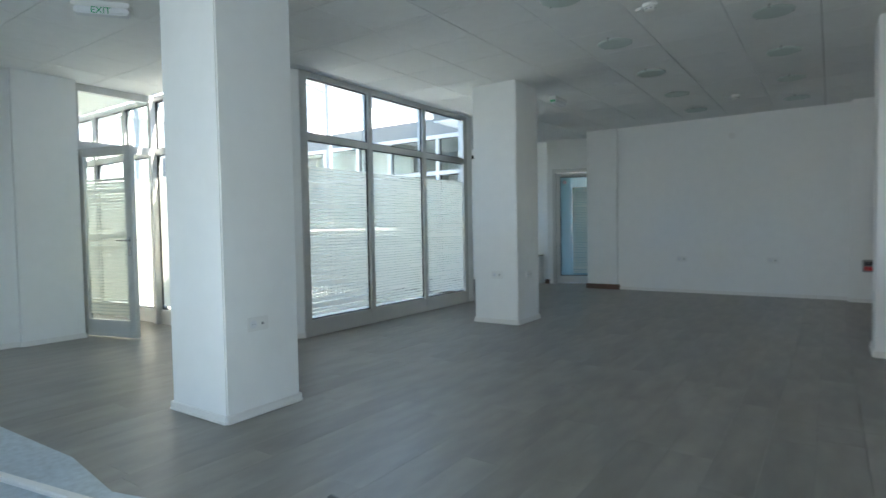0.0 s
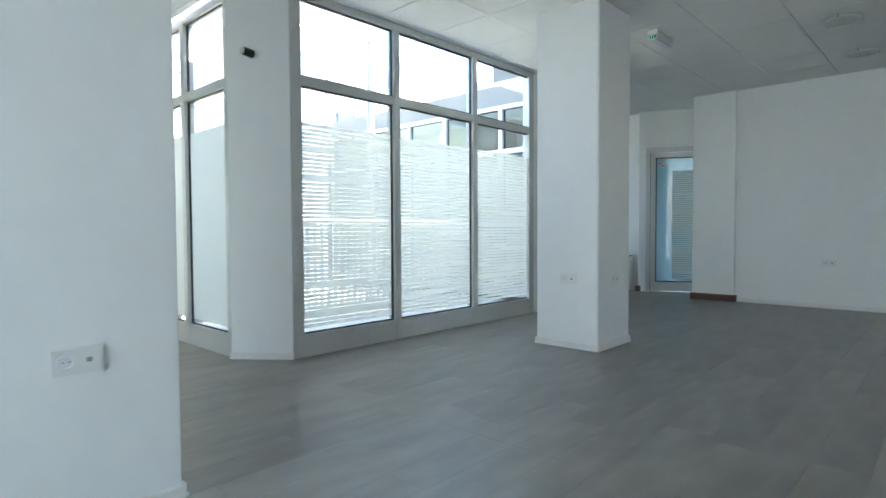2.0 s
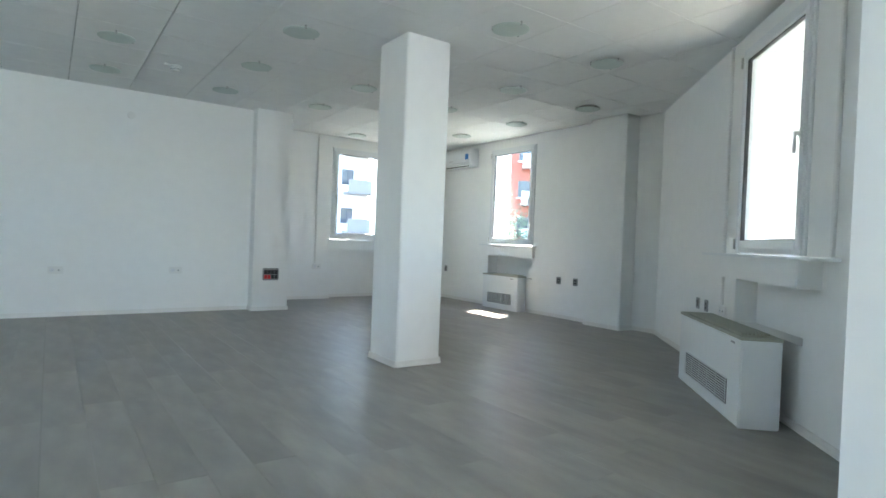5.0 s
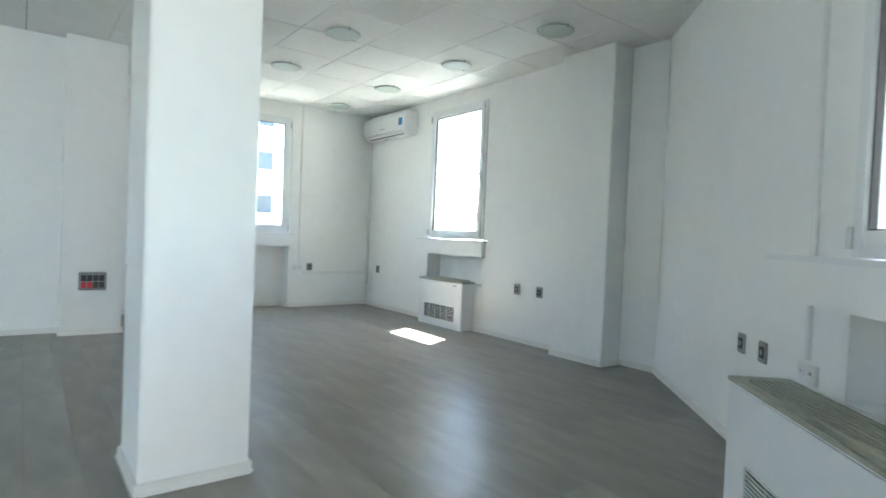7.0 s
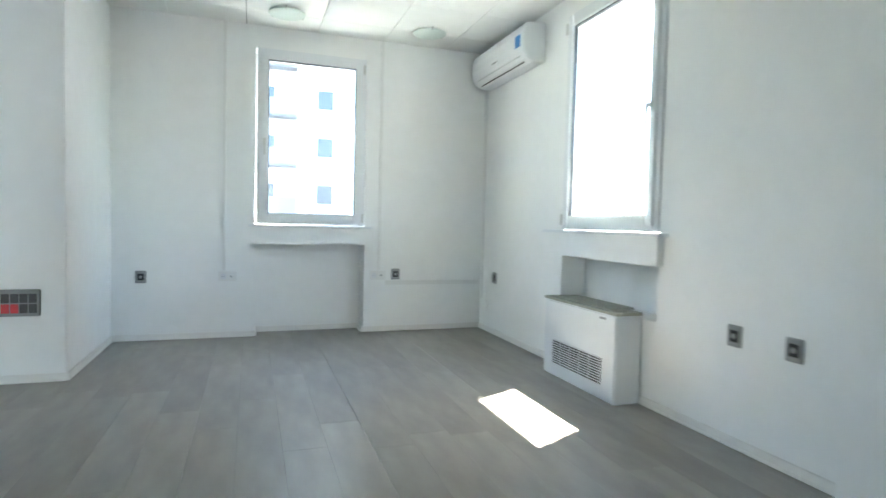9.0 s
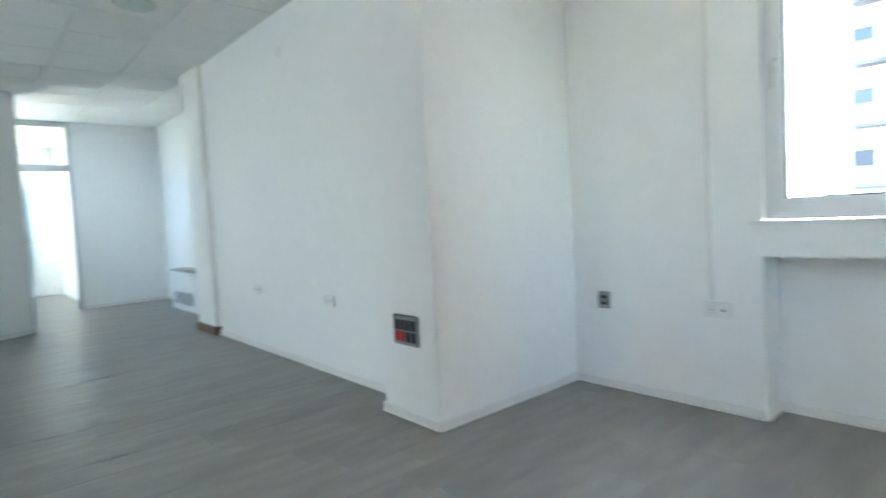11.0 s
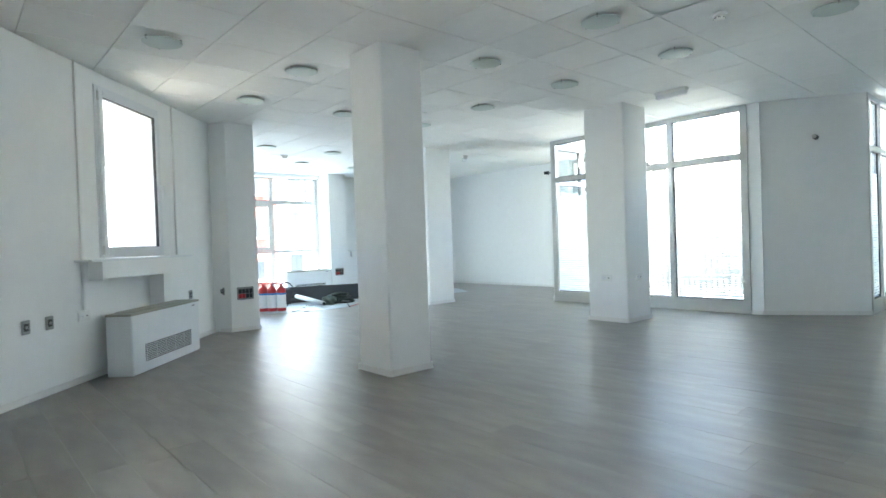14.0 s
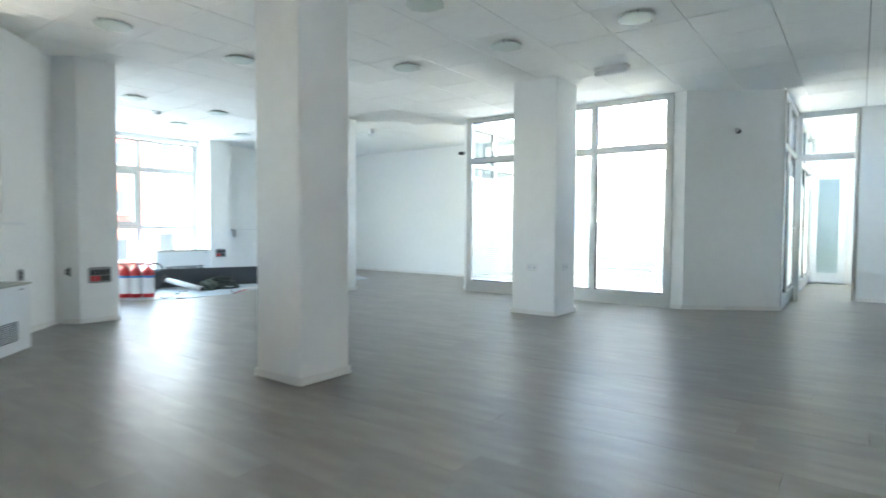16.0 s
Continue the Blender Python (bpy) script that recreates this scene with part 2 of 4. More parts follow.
wall("wall_north", (4.80, 13.30), (1.34, 13.30), 0.2, [(1.38, 2.35, 0.0, 2.51)])
wall("wall_north_outer", (5.05, 13.50), (1.10, 13.50), 0.22, [(1.64, 2.58, 0.99, 2.51)])
wall("wall_east", (4.60, 9.30), (4.60, 13.30), 0.2, [(1.42, 2.46, 0.50, 2.55)])
wall("wall_east_outer", (4.80, 8.90), (4.80, 13.50), 0.22, [(1.82, 2.86, 1.01, 2.55)])
wall("wall_diagonal", (Q.x, Q.y), (P.x, P.y), 0.16, [(1.24, 2.31, 0.50, 2.58)])
off = Vector((DU.y, -DU.x, 0)) * 0.16
wall("wall_diagonal_outer", (Q.x + off.x, Q.y + off.y), (P.x + off.x, P.y + off.y), 0.26, [(1.24, 2.31, 1.03, 2.58)])
wall("wall_east_return", (4.70, 8.60), (4.70, 9.10), 0.25)
wall("wall_back", (0.90, 12.33), (-2.40, 12.33), 0.22)
wall("wall_west", (-5.90, 5.57), (-5.90, 0.80), 0.12)
wall("wall_south", (-6.10, 1.0), (1.60, 1.0), 0.3, [(3.56, 7.40, 0.10, 2.62)])
wall("wall_south_east", (1.50, 0.80), (1.50, 4.95), 0.2)
wall("wall_corridor_south", (-9.2, 5.57), (-5.95, 5.57), 0.15)
wall("wall_corridor_end", (-9.0, 6.60), (-9.0, 5.50), 0.2)
wall("wall_chamfer_south", (-3.735, 6.71), (-4.10, 6.42), 0.10)
wall("wall_chamfer_north", (-4.37, 10.95), (-3.745, 9.95), 0.10)
wall("wall_glazing_jamb", (-3.735, 9.97), (-3.735, 9.822), 0.12)
wall("wall_corridor_north", (-3.70, 12.85), (-6.25, 12.85), 0.2)
wall("wall_corridor_pier", (-6.10, 12.85), (-6.10, 11.68), 0.12)
wall("wall_corridor_north_far", (-6.15, 11.80), (-9.2, 11.80), 0.15)
wall("wall_corridor_north_end", (-9.0, 11.9), (-9.0, 10.8), 0.2)
wall("wall_entrance", (-2.70, 13.21), (-3.76, 12.70), 0.10, [(0.20, 1.07, 0.0, 2.15)])
wall("wall_store_back", (-2.0, 15.4), (-5.2, 15.4), 0.2, [(1.0, 2.4, 0.4, 2.3)])
wall("wall_store_west", (-5.0, 15.5), (-5.0, 12.95), 0.2)
wall("wall_store_east", (-2.2, 12.55), (-2.2, 15.5), 0.2)

bm = B()
prism(bm, [(1.44, 5.12), (1.27, 5.36), (0.90, 5.37), (0.90, 4.95), (1.70, 4.95)], 0, H)
tagged(part("wall_pier_south", bm, M_WALL), "white painted wall end pier", "wall", kind="structure")
for nm, a in (("wall_pier_back", (0.86, 1.34, 12.14, 13.52)), ("wall_pier_entrance", (-2.83, -2.31, 12.28, 13.25)), ("wall_pier_east", (4.45, 4.85, 9.00, 9.56)), ("wall_pier_window", (-2.95, -2.52, 1.0, 1.42)), ("wall_pier_west", (-6.0, -5.84, 4.99, 5.56))):
    bm = B()
    box(bm, a[0], a[1], a[2], a[3], 0, H, 0.006)
    tagged(part(nm, bm, M_WALL), "white painted rectangular wall pier", "wall", kind="structure")

for a in ((-2.72, -2.165, 4.745, 5.275), (-2.75, -2.20, 8.41, 8.96), (0.94, 1.36, 8.47, 8.92)):
    bm = B()
    box(bm, a[0], a[1], a[2], a[3], 0, H, 0.008)
    tagged(part("column", bm, M_WALL), "square white painted concrete column", "column", "structural columns", "structure")
    x0, x1, y0, y1 = a
    skirting([(x0, y0), (x0, y1), (x1, y1), (x1, y0), (x0, y0)])

skirting([(4.6, 9.56), (4.6, 13.3), (3.41, 13.3)])
skirting([(3.41, 13.3), (3.41, 13.5), (2.45, 13.5), (2.45, 13.3), (1.34, 13.3), (1.34, 12.14), (0.86, 12.14), (0.86, 12.33), (-2.31, 12.33)])
skirting([(4.45, 9.00), (4.70, 9.00)][::-1])
skirting([(4.45, 9.00), (4.45, 9.56), (4.6, 9.56)])
skirting([(Q.x, Q.y), (P.x, P.y), (4.70, 9.00)])
skirting([(0.90, 4.95), (0.90, 5.37), (1.27, 5.36), (1.40, 5.14)])
skirting([(-5.84, 5.56), (-5.84, 4.99), (-5.90, 4.99), (-5.90, 1.0)])
skirting([(-4.37, 10.95), (-3.735, 9.95), (-3.735, 9.83)])
skirting([(-3.735, 6.71), (-4.10, 6.42)])
skirting([(-3.9, 12.85), (-6.1, 12.85), (-6.1, 11.7)])
for a in ((-2.845, -2.285, 12.255, 12.282, 0, 0.085), (-2.312, -2.285, 12.283, 12.33, 0, 0.085), (-3.80, -3.72, 12.66, 12.70, 0, 0.085)):
    bm = B()
    box(bm, *a, 0.004)
    tagged(part("plinth_trim", bm, M_BROWN), "dark brown wooden plinth strip at the pier foot", "trim", kind="structure")

# floor base, roof slab
bm = B()
box(bm, -9.2, 5.0, 0.7, 6.45, -0.3, -0.012)
box(bm, -3.8, 5.0, 6.45, 15.6, -0.3, -0.012)
box(bm, -9.2, -3.8, 10.92, 15.6, -0.3, -0.012)
box(bm, -4.4, -3.8, 9.87, 10.92, -0.3, -0.012)
tagged(part("floor", bm, M_SUB), "dark screed under the laminate floor", "floor", kind="structure")
ROOMS = ((-9.2, 5.02, 0.7, 6.40), (-3.78, 5.02, 6.40, 13.72), (-9.2, -3.78, 10.95, 13.72), (-5.2, -2.0, 13.72, 15.6))
bm = B()
for x0, x1, y0, y1 in ROOMS + ((-4.36, -3.78, 9.9, 10.95), (-4.08, -3.78, 6.40, 6.70)):
    box(bm, x0, x1, y0, y1, H + 0.02, H + 0.3)
tagged(part("roof_slab", bm, M_GRID), "concrete slab above the hung ceiling", "ceiling", kind="structure")

# unseen block added on the roof to keep the sun off the courtyard film
bm = B()
box(bm, -3.72, 4.98, 0.72, 13.70, H + 0.3, 4.6)
tagged(part("wall_sun_block", bm, M_FACADE), "unseen white block added above the room to shade the courtyard", "wall", kind="structure")

# hung ceiling of square tiles on a fine grid
bm = B()
T = 0.60
random.seed(4)
for i in range(-15, 12):
    for j in range(-17, 11):
        x0, y0 = -0.63 + T * i, 9.94 + T * j
        for rx0, rx1, ry0, ry1 in ROOMS + ((-4.36, -3.78, 9.9, 10.95), (-4.08, -3.78, 6.40, 6.70)):
            a, b, c, d = max(x0, rx0), min(x0 + T, rx1), max(y0, ry0), min(y0 + T, ry1)
            if b - a > 0.02 and d - c > 0.02:
                g = 0.0030
                dz = random.uniform(0, 0.0008)
                box(bm, a + g, b - g, c + g, d - g, H + dz, H + 0.018)
tagged(part("ceiling", bm, M_CEIL), "hung ceiling of square white mineral tiles", "ceiling", kind="structure")


# ---- glazing ----
def pane(parent, x0, x1, z0, z1, y=0.03, material=None, name="pane"):
    bm = B()
    box(bm, x0, x1, y, y + 0.006, z0, z1)
    ob = part(name, bm, material or M_GLASS, parent, "clear glass pane")
    ob.visible_shadow = False
    return ob


def film(parent, x0, x1, z0, z1, y=0.026, striped=True):
    """Frosted film on the room side of a pane; striped film leaves thin clear lines."""
    bm = B()
    if striped:
        z = z0
        while z < z1:
            fade = (z - z0) / (z1 - z0)
            h, gap = 0.0250, 0.0062 if 0.05 < fade < 0.95 else 0.009
            x = x0
            while x < x1:
                ln = random.uniform(0.15, 0.9)
                e = min(x + ln, x1)
                full = random.random() < 0.08
                box(bm, x, e, y, y + 0.0006, z, z + h + (gap if full else random.uniform(0, 0.0015)))
                x = e
            z += h + gap
    else:
        box(bm, x0, x1, y, y + 0.0006, z0, z1)
    ob = part("film", bm, M_FILM, parent, "striped frosted privacy film" if striped else "plain frosted privacy film")
    ob["kind"] = "stuff"
    return ob


def glazing(name, m, w, mull, z_tr=2.045, z_bot=0.17, z_top=2.64, striped=True, top=H, filmed=True, skip=(), label="grey aluminium glazed wall with frosted film", film_top=1.75):
    """Aluminium curtain wall: sill rail, transom, head, posts; local x to the right, y outward."""
    t = thing(name, m, label, "window", kind="structure")
    rails = [("sill_rail", 0.0, z_bot), ("head_rail", z_top, top)]
    if z_tr:
        rails.append(("transom", z_tr - 0.035, z_tr + 0.035))
    for nm, a, b in rails:
        bm = B()
        box(bm, 0, w, -0.012, 0.07, a, b, 0.004)
        part(nm, bm, M_ALU, t)
    xs = [0.0] + list(mull) + [w]
    for k, x in enumerate(xs):
        hw = 0.035 if 0 < k < len(xs) - 1 else 0.045
        c = min(max(x, hw), w - hw)
        bm = B()
        box(bm, c - hw, c + hw, -0.015, 0.075, 0.002, top - 0.002, 0.004)
        part("post", bm, M_ALU, t)
    for k, (a, b) in enumerate(zip(xs, xs[1:])):
        a, b = a + 0.035 + (0.02 if k == 0 else 0), b - 0.035 - (0.02 if k == len(xs) - 2 else 0)
        spans = [(z_bot, z_tr - 0.035), (z_tr + 0.035, z_top)] if z_tr else [(z_bot, z_top)]
        for n_, (z0, z1) in enumerate(spans):
            pane(t, a, b, z0, z1)
            bm = B()
            for g in ((a, b, z0, z0 + 0.012), (a, b, z1 - 0.012, z1), (a, a + 0.012, z0 + 0.012, z1 - 0.012), (b - 0.012, b, z0 + 0.012, z1 - 0.012)):
                box(bm, g[0], g[1], 0.012, 0.03, g[2], g[3])
            part("gasket", bm, M_BLACK, t, "black rubber glazing gasket")
            if filmed and n_ == 0 and k not in skip:
                film(t, a + 0.015, b - 0.015, z0 + 0.04, film_top, 0.024, striped)
    return t


random.seed(7)
glazing("window_courtyard_east", pose(-3.735, 6.71, 0, 0, 0, 90), 3.11, (1.035, 2.08))
glazing("window_courtyard_south", pose(-9.0, 6.45, 0, 0, 0, 0), 4.90, (0.7, 1.5, 2.3, 3.0, 4.08), striped=False)
glazing("window_courtyard_north", pose(-4.37, 10.95, 0, 0, 0, 180), 4.63, (0.62, 1.70, 2.5, 3.4), striped=True)
south = glazing("window_south", pose(1.30, 0.85, 0, 0, 0, 180), 3.84, (0.55, 1.65, 2.72), z_tr=2.07, z_bot=0.12, z_top=2.60, top=2.62, filmed=False, label="large aluminium window wall with clear panes and a vent")
part("transom", box(B(), 0.045, 3.795, -0.011, 0.069, 0.95, 1.01, 0.004), M_ALU, south)
part("post", box(B(), 3.53, 3.58, -0.011, 0.069, 2.105, 2.60, 0.004), M_ALU, south)
vent = part("vent", box(box(box(box(B(), 1.69, 1.76, -0.04, 0.03, 1.015, 2.03, 0.004), 2.615, 2.685, -0.04, 0.03, 1.015, 2.03, 0.004), 1.76, 2.615, -0.04, 0.03, 1.015, 1.085, 0.004), 1.76, 2.615, -0.04, 0.03, 1.96, 2.03, 0.004), M_ALU, south, "opening aluminium vent frame")
part("handle", box(box(B(), 1.715, 1.74, -0.055, -0.04, 1.47, 1.55, 0.003), 1.72, 1.735, -0.075, -0.055, 1.42, 1.53, 0.003), M_PVC, vent, "white vent handle")


def partition(name, m, w, hinge_right, angle, label):
    """Corridor partition: door frame with a clear fanlight and a glazed leaf standing open; local x right, y outward."""
    t = thing(name, m, label, "door", kind="structure")
    for nm, a in (("post", (0, 0.06, 0, H)), ("post", (w - 0.06, w, 0, H)), ("transom", (0.06, w - 0.06, 2.0, 2.09)), ("head_rail", (0.06, w - 0.06, 2.62, H))):
        bm = B()
        box(bm, a[0], a[1], 0, 0.07, a[2], a[3], 0.004)
        part(nm, bm, M_ALU, t)
    pane(t, 0.06, w - 0.06, 2.09, 2.62)
    lw = w - 0.12
    bm = B()
    sg = -1 if hinge_right else 1
    for a in ((0, 0.085, 0.015, 1.99), (lw - 0.085, lw, 0.015, 1.99), (0.085, lw - 0.085, 0.015, 0.19), (0.085, lw - 0.085, 1.90, 1.99)):
        box(bm, sg * a[0], sg * a[1], -0.05, 0, a[2], a[3], 0.003)
    me = mesh_of("door_leaf", bm, M_ALU)
    leaf = new("door_leaf", me)
    leaf.parent = t
    leaf.matrix_local = pose(w - 0.06 if hinge_right else 0.06, -0.01, 0, 0, 0, angle)
    a, b = sorted((sg * 0.085, sg * (lw - 0.085)))
    pane(leaf, a, b, 0.19, 1.90, -0.03)
    film(leaf, a + 0.01, b - 0.01, 0.25, 1.65, -0.034)
    bm = B()
    hx = sg * (lw - 0.045)
    for sy, y0 in ((-1, -0.05), (1, 0.0)):
        tube(bm, (hx, y0, 1.02), (hx, y0 + sy * 0.05, 1.02), 0.010)
        tube(bm, (hx, y0 + sy * 0.05, 1.02), (hx - sg * 0.12, y0 + sy * 0.05, 1.02), 0.010)
        box(bm, hx - 0.016, hx + 0.016, y0, y0 + sy * 0.006, 0.86, 1.06)
    part("handle", bm, M_STEEL, leaf, "steel lever handle")
    return t


# partition south: seen from the room, outward is -x
partition("door_1", pose(-5.96, 5.57, 0, 0, 0, 90), 0.88, False, -76, "grey aluminium glazed door standing open under a fanlight")
partition("door_2", pose(-6.10, 10.95, 0, 0, 0, 90), 0.75, False, -86, "grey aluminium glazed door standing open beside glazing")

# closed glazed door in the oblique entrance wall
d = (Vector((-2.70, 13.21, 0)) - Vector((-3.76, 12.70, 0))).normalized()
t = thing("door_3", Matrix.Translation(Vector((-3.76, 12.70, 0)) + d * 0.13) @ Matrix.Rotation(math.atan2(d.y, d.x), 4, "Z"), "closed aluminium door with bluish frosted glass and a no-smoking sticker", "door", kind="structure")
for nm, a in (("door_frame", (-0.03, 0.03, -0.03, 0.08, 0, 2.15)), ("door_frame", (0.81, 0.87, -0.03, 0.08, 0, 2.15)), ("door_frame", (0.03, 0.81, -0.03, 0.08, 2.08, 2.15)), ("stile", (0.035, 0.11, 0.0, 0.05, 0.01, 2.07)), ("stile", (0.73, 0.805, 0.0, 0.05, 0.01, 2.07)), ("rail", (0.11, 0.73, 0.0, 0.05, 0.01, 0.15)), ("rail", (0.11, 0.73, 0.0, 0.05, 2.0, 2.07))):
    bm = B()
    box(bm, *a, 0.004)
    part(nm, bm, M_ALU, t)
pane(t, 0.11, 0.73, 0.15, 2.0, 0.02, M_BLUEFILM)
film(t, 0.34, 0.725, 0.2, 1.78, 0.015)
bm = B()
for g in ((0.108, 0.732, 0.148, 0.164), (0.108, 0.732, 1.986, 2.002), (0.108, 0.124, 0.164, 1.986), (0.716, 0.732, 0.164, 1.986)):
    box(bm, g[0], g[1], -0.004, 0.012, g[2], g[3])
part("gasket", bm, M_BLACK, t, "black rubber glazing gasket")
bm = B()
for g in ((0.029, 0.036, 0.01, 2.08), (0.804, 0.811, 0.01, 2.08)):
    box(bm, g[0], g[1], -0.012, 0.03, g[2], g[3])
part("door_gap", bm, M_BLACK, t, "dark joint round the leaf")
bm = B()
lathe(bm, [(0.034, 0), (0.034, 0.002)], 24, pose(0.2, 0.017, 1.90, 90))
sgn = part("sticker", bm, M_LABEL, t, "round white no-smoking sticker")
bm = B()
for k in range(24):
    a0, a1 = 2 * math.pi * k / 24, 2 * math.pi * (k + 1) / 24
    tube(bm, (0.2 + 0.028 * math.cos(a0), 0.013, 1.90 + 0.028 * math.sin(a0)), (0.2 + 0.028 * math.cos(a1), 0.013, 1.90 + 0.028 * math.sin(a1)), 0.004, 6)
tube(bm, (0.18, 0.013, 1.92), (0.22, 0.013, 1.88), 0.004, 6)
part("ring", bm, M_RED, sgn, "red prohibition ring")
bm = B()
tube(bm, (0.77, 0.0, 1.03), (0.77, -0.05, 1.03), 0.010)
tube(bm, (0.77, -0.05, 1.03), (0.66, -0.05, 1.03), 0.010)
box(bm, 0.754, 0.786, -0.006, 0, 0.88, 1.07)
part("handle", bm, M_STEEL, t, "steel lever handle")


t = thing("door_4", pose(-8.97, 10.97, 0, 0, 0, 90), "closed inner door with pale bluish frosted glass", "door", kind="structure")
for nm, a in (("door_frame", (0.0, 0.05, -0.03, 0.0, 0, 2.1)), ("door_frame", (0.50, 0.55, -0.03, 0.0, 0, 2.1)), ("door_frame", (0.05, 0.50, -0.03, 0.0, 2.05, 2.1)), ("stile", (0.05, 0.11, -0.025, -0.002, 0.02, 2.04)), ("stile", (0.44, 0.50, -0.025, -0.002, 0.02, 2.04)), ("rail", (0.11, 0.44, -0.025, -0.002, 0.02, 0.2)), ("rail", (0.11, 0.44, -0.025, -0.002, 1.94, 2.04))):
    bm = B()
    box(bm, *a, 0.003)
    part(nm, bm, M_PVC, t)
pane(t, 0.11, 0.44, 0.2, 1.94, -0.015, M_PALEFILM)


def pvc_window(name, m, w, z0, z1, handle_left, label):
    """Turn-tilt window flush with the inner wall; local x right, y outward."""
    t = thing(name, m, label, "window", kind="structure")
    h = w / 2
    bm = B()
    for a in ((-h, -h + 0.05, z0, z1), (h - 0.05, h, z0, z1), (-h + 0.05, h - 0.05, z0, z0 + 0.05), (-h + 0.05, h - 0.05, z1 - 0.05, z1)):
        box(bm, a[0], a[1], -0.012, 0.06, a[2], a[3], 0.004)
    part("window_frame", bm, M_PVC, t)
    bm = B()
    i = h - 0.035
    for a in ((-i, -i + 0.06, z0 + 0.035, z1 - 0.035), (i - 0.06, i, z0 + 0.035, z1 - 0.035), (-i + 0.06, i - 0.06, z0 + 0.035, z0 + 0.095), (-i + 0.06, i - 0.06, z1 - 0.095, z1 - 0.035)):
        box(bm, a[0], a[1], -0.03, 0.045, a[2], a[3], 0.006)
    sash = part("sash", bm, M_PVC, t)
    g = i - 0.06
    bm = B()
    for a in ((-g, g, z1 - 0.103, z1 - 0.095), (-g, g, z0 + 0.095, z0 + 0.10), (-g, -g + 0.007, z0 + 0.10, z1 - 0.103), (g - 0.007, g, z0 + 0.10, z1 - 0.103)):
        box(bm, a[0], a[1], -0.018, 0.01, a[2], a[3])
    part("gasket", bm, M_BLACK, t, "black rubber glazing gasket")
    pane(t, -g, g, z0 + 0.095, z1 - 0.095, 0.005)
    hx = -i + 0.03 if handle_left else i - 0.03
    zc = (z0 + z1) / 2 - 0.05
    bm = B()
    box(bm, hx - 0.014, hx + 0.014, -0.04, -0.03, zc - 0.035, zc + 0.035, 0.004)
    box(bm, hx - 0.010, hx + 0.010, -0.075, -0.04, zc - 0.012, zc + 0.012, 0.004)
    box(bm, hx - 0.011, hx + 0.011, -0.078, -0.062, zc - 0.115, zc + 0.012, 0.005)
    part("handle", bm, M_PVC if not handle_left else M_ALU, t, "window handle")
    ox = h - 0.02 if handle_left else -h + 0.02
    for z in (z0 + 0.07, z1 - 0.10):
        bm = B()
        tube(bm, (ox, -0.03, z - 0.04), (ox, -0.03, z + 0.04), 0.010)
        part("hinge", bm, M_ALU, t, "grey hinge cover")
    return t


pvc_window("window_1", W1, 0.95, 0.99, 2.51, True, "white plastic single-sash window set flush in the wall")
pvc_window("window_2", W2, 1.03, 1.01, 2.55, False, "white plastic single-sash window set flush in the wall")
pvc_window("window_3", W3, 1.07, 1.03, 2.58, False, "white plastic single-sash window in the oblique wall")


def sill(m, x0, x1, bx0, bx1, z0, z1, prot):
    t = thing("window_sill", m, "white boxed window sill with a thin overhanging board", "sill", kind="structure")
    bm = B()
    box(bm, bx0, bx1, -prot, 0.19, z0, z1 - 0.02, 0.003)
    part("sill_box", bm, M_WALL, t)
    bm = B()
    box(bm, x0, x1, -prot - 0.025, 0.0, z1 - 0.02, z1, 0.004)
    part("sill_board", bm, M_PVC, t)


sill(W1, -0.54, 0.55, -0.52, 0.52, 0.81, 0.985, 0.02)
sill(W2, -0.70, 0.60, -0.62, 0.56, 0.82, 1.005, 0.05)
sill(W3, -0.88, 0.90, -0.70, 0.72, 0.845, 1.025, 0.13)


# ---- things on walls and floor ----
def fan_coil(m, w=1.2, d=0.24, h=0.54, label="white floor-standing fan-coil unit with a grey-green top grille"):
    """Back against y=0, front towards the room at y=-d."""
    t = thing("fan_coil", m, label, "heater", "fan-coil units")
    bm = B()
    box(bm, -w / 2, w / 2, -d, -0.01, 0.0, h - 0.02, 0.008)
    part("body", bm, M_PVC, t)
    bm = B()
    box(bm, -w / 2 - 0.004, w / 2 + 0.004, -d - 0.004, -0.008, h - 0.019, h, 0.004)
    part("top", bm, M_GRILLE, t, "grey-green moulded top")
    for k in range(8):
        bm = B()
        y = -d + 0.035 + k * 0.022
        box(bm, -w / 2 + 0.10, w / 2 - 0.10, y, y + 0.009, h + 0.0005, h + 0.012)
        part("top_slat", bm, M_GRILLE, t)
    gw, g0, g1 = w * 0.34, 0.09, 0.25
    # closed body: this black plate paints the shade behind the inlet slats
    bm = B()
    box(bm, -gw, gw, -d - 0.003, -d + 0.0, g0, g1)
    part("inlet_shade", bm, M_BLACK, t, "black plate for the shade inside the inlet")
    n = 10
    for k in range(n + 1):
        z = g0 + (g1 - g0) * k / n
        bm = B()
        box(bm, -gw, gw, -d - 0.010, -d - 0.0035, z - 0.0024, z + 0.0024)
        part("grille_slat", bm, M_PVC, t)
    for k in range(6):
        x = -gw + 2 * gw * k / 5
        bm = B()
        box(bm, x - 0.003, x + 0.003, -d - 0.012, -d - 0.0102, g0, g1)
        part("grille_bar", bm, M_PVC, t)
    bm = B()
    box(bm, w / 2 - 0.16, w / 2 - 0.10, -d - 0.002, -d + 0.001, h - 0.055, h - 0.043)
    part("badge", bm, M_GREYP, t, "small grey badge")
    return t


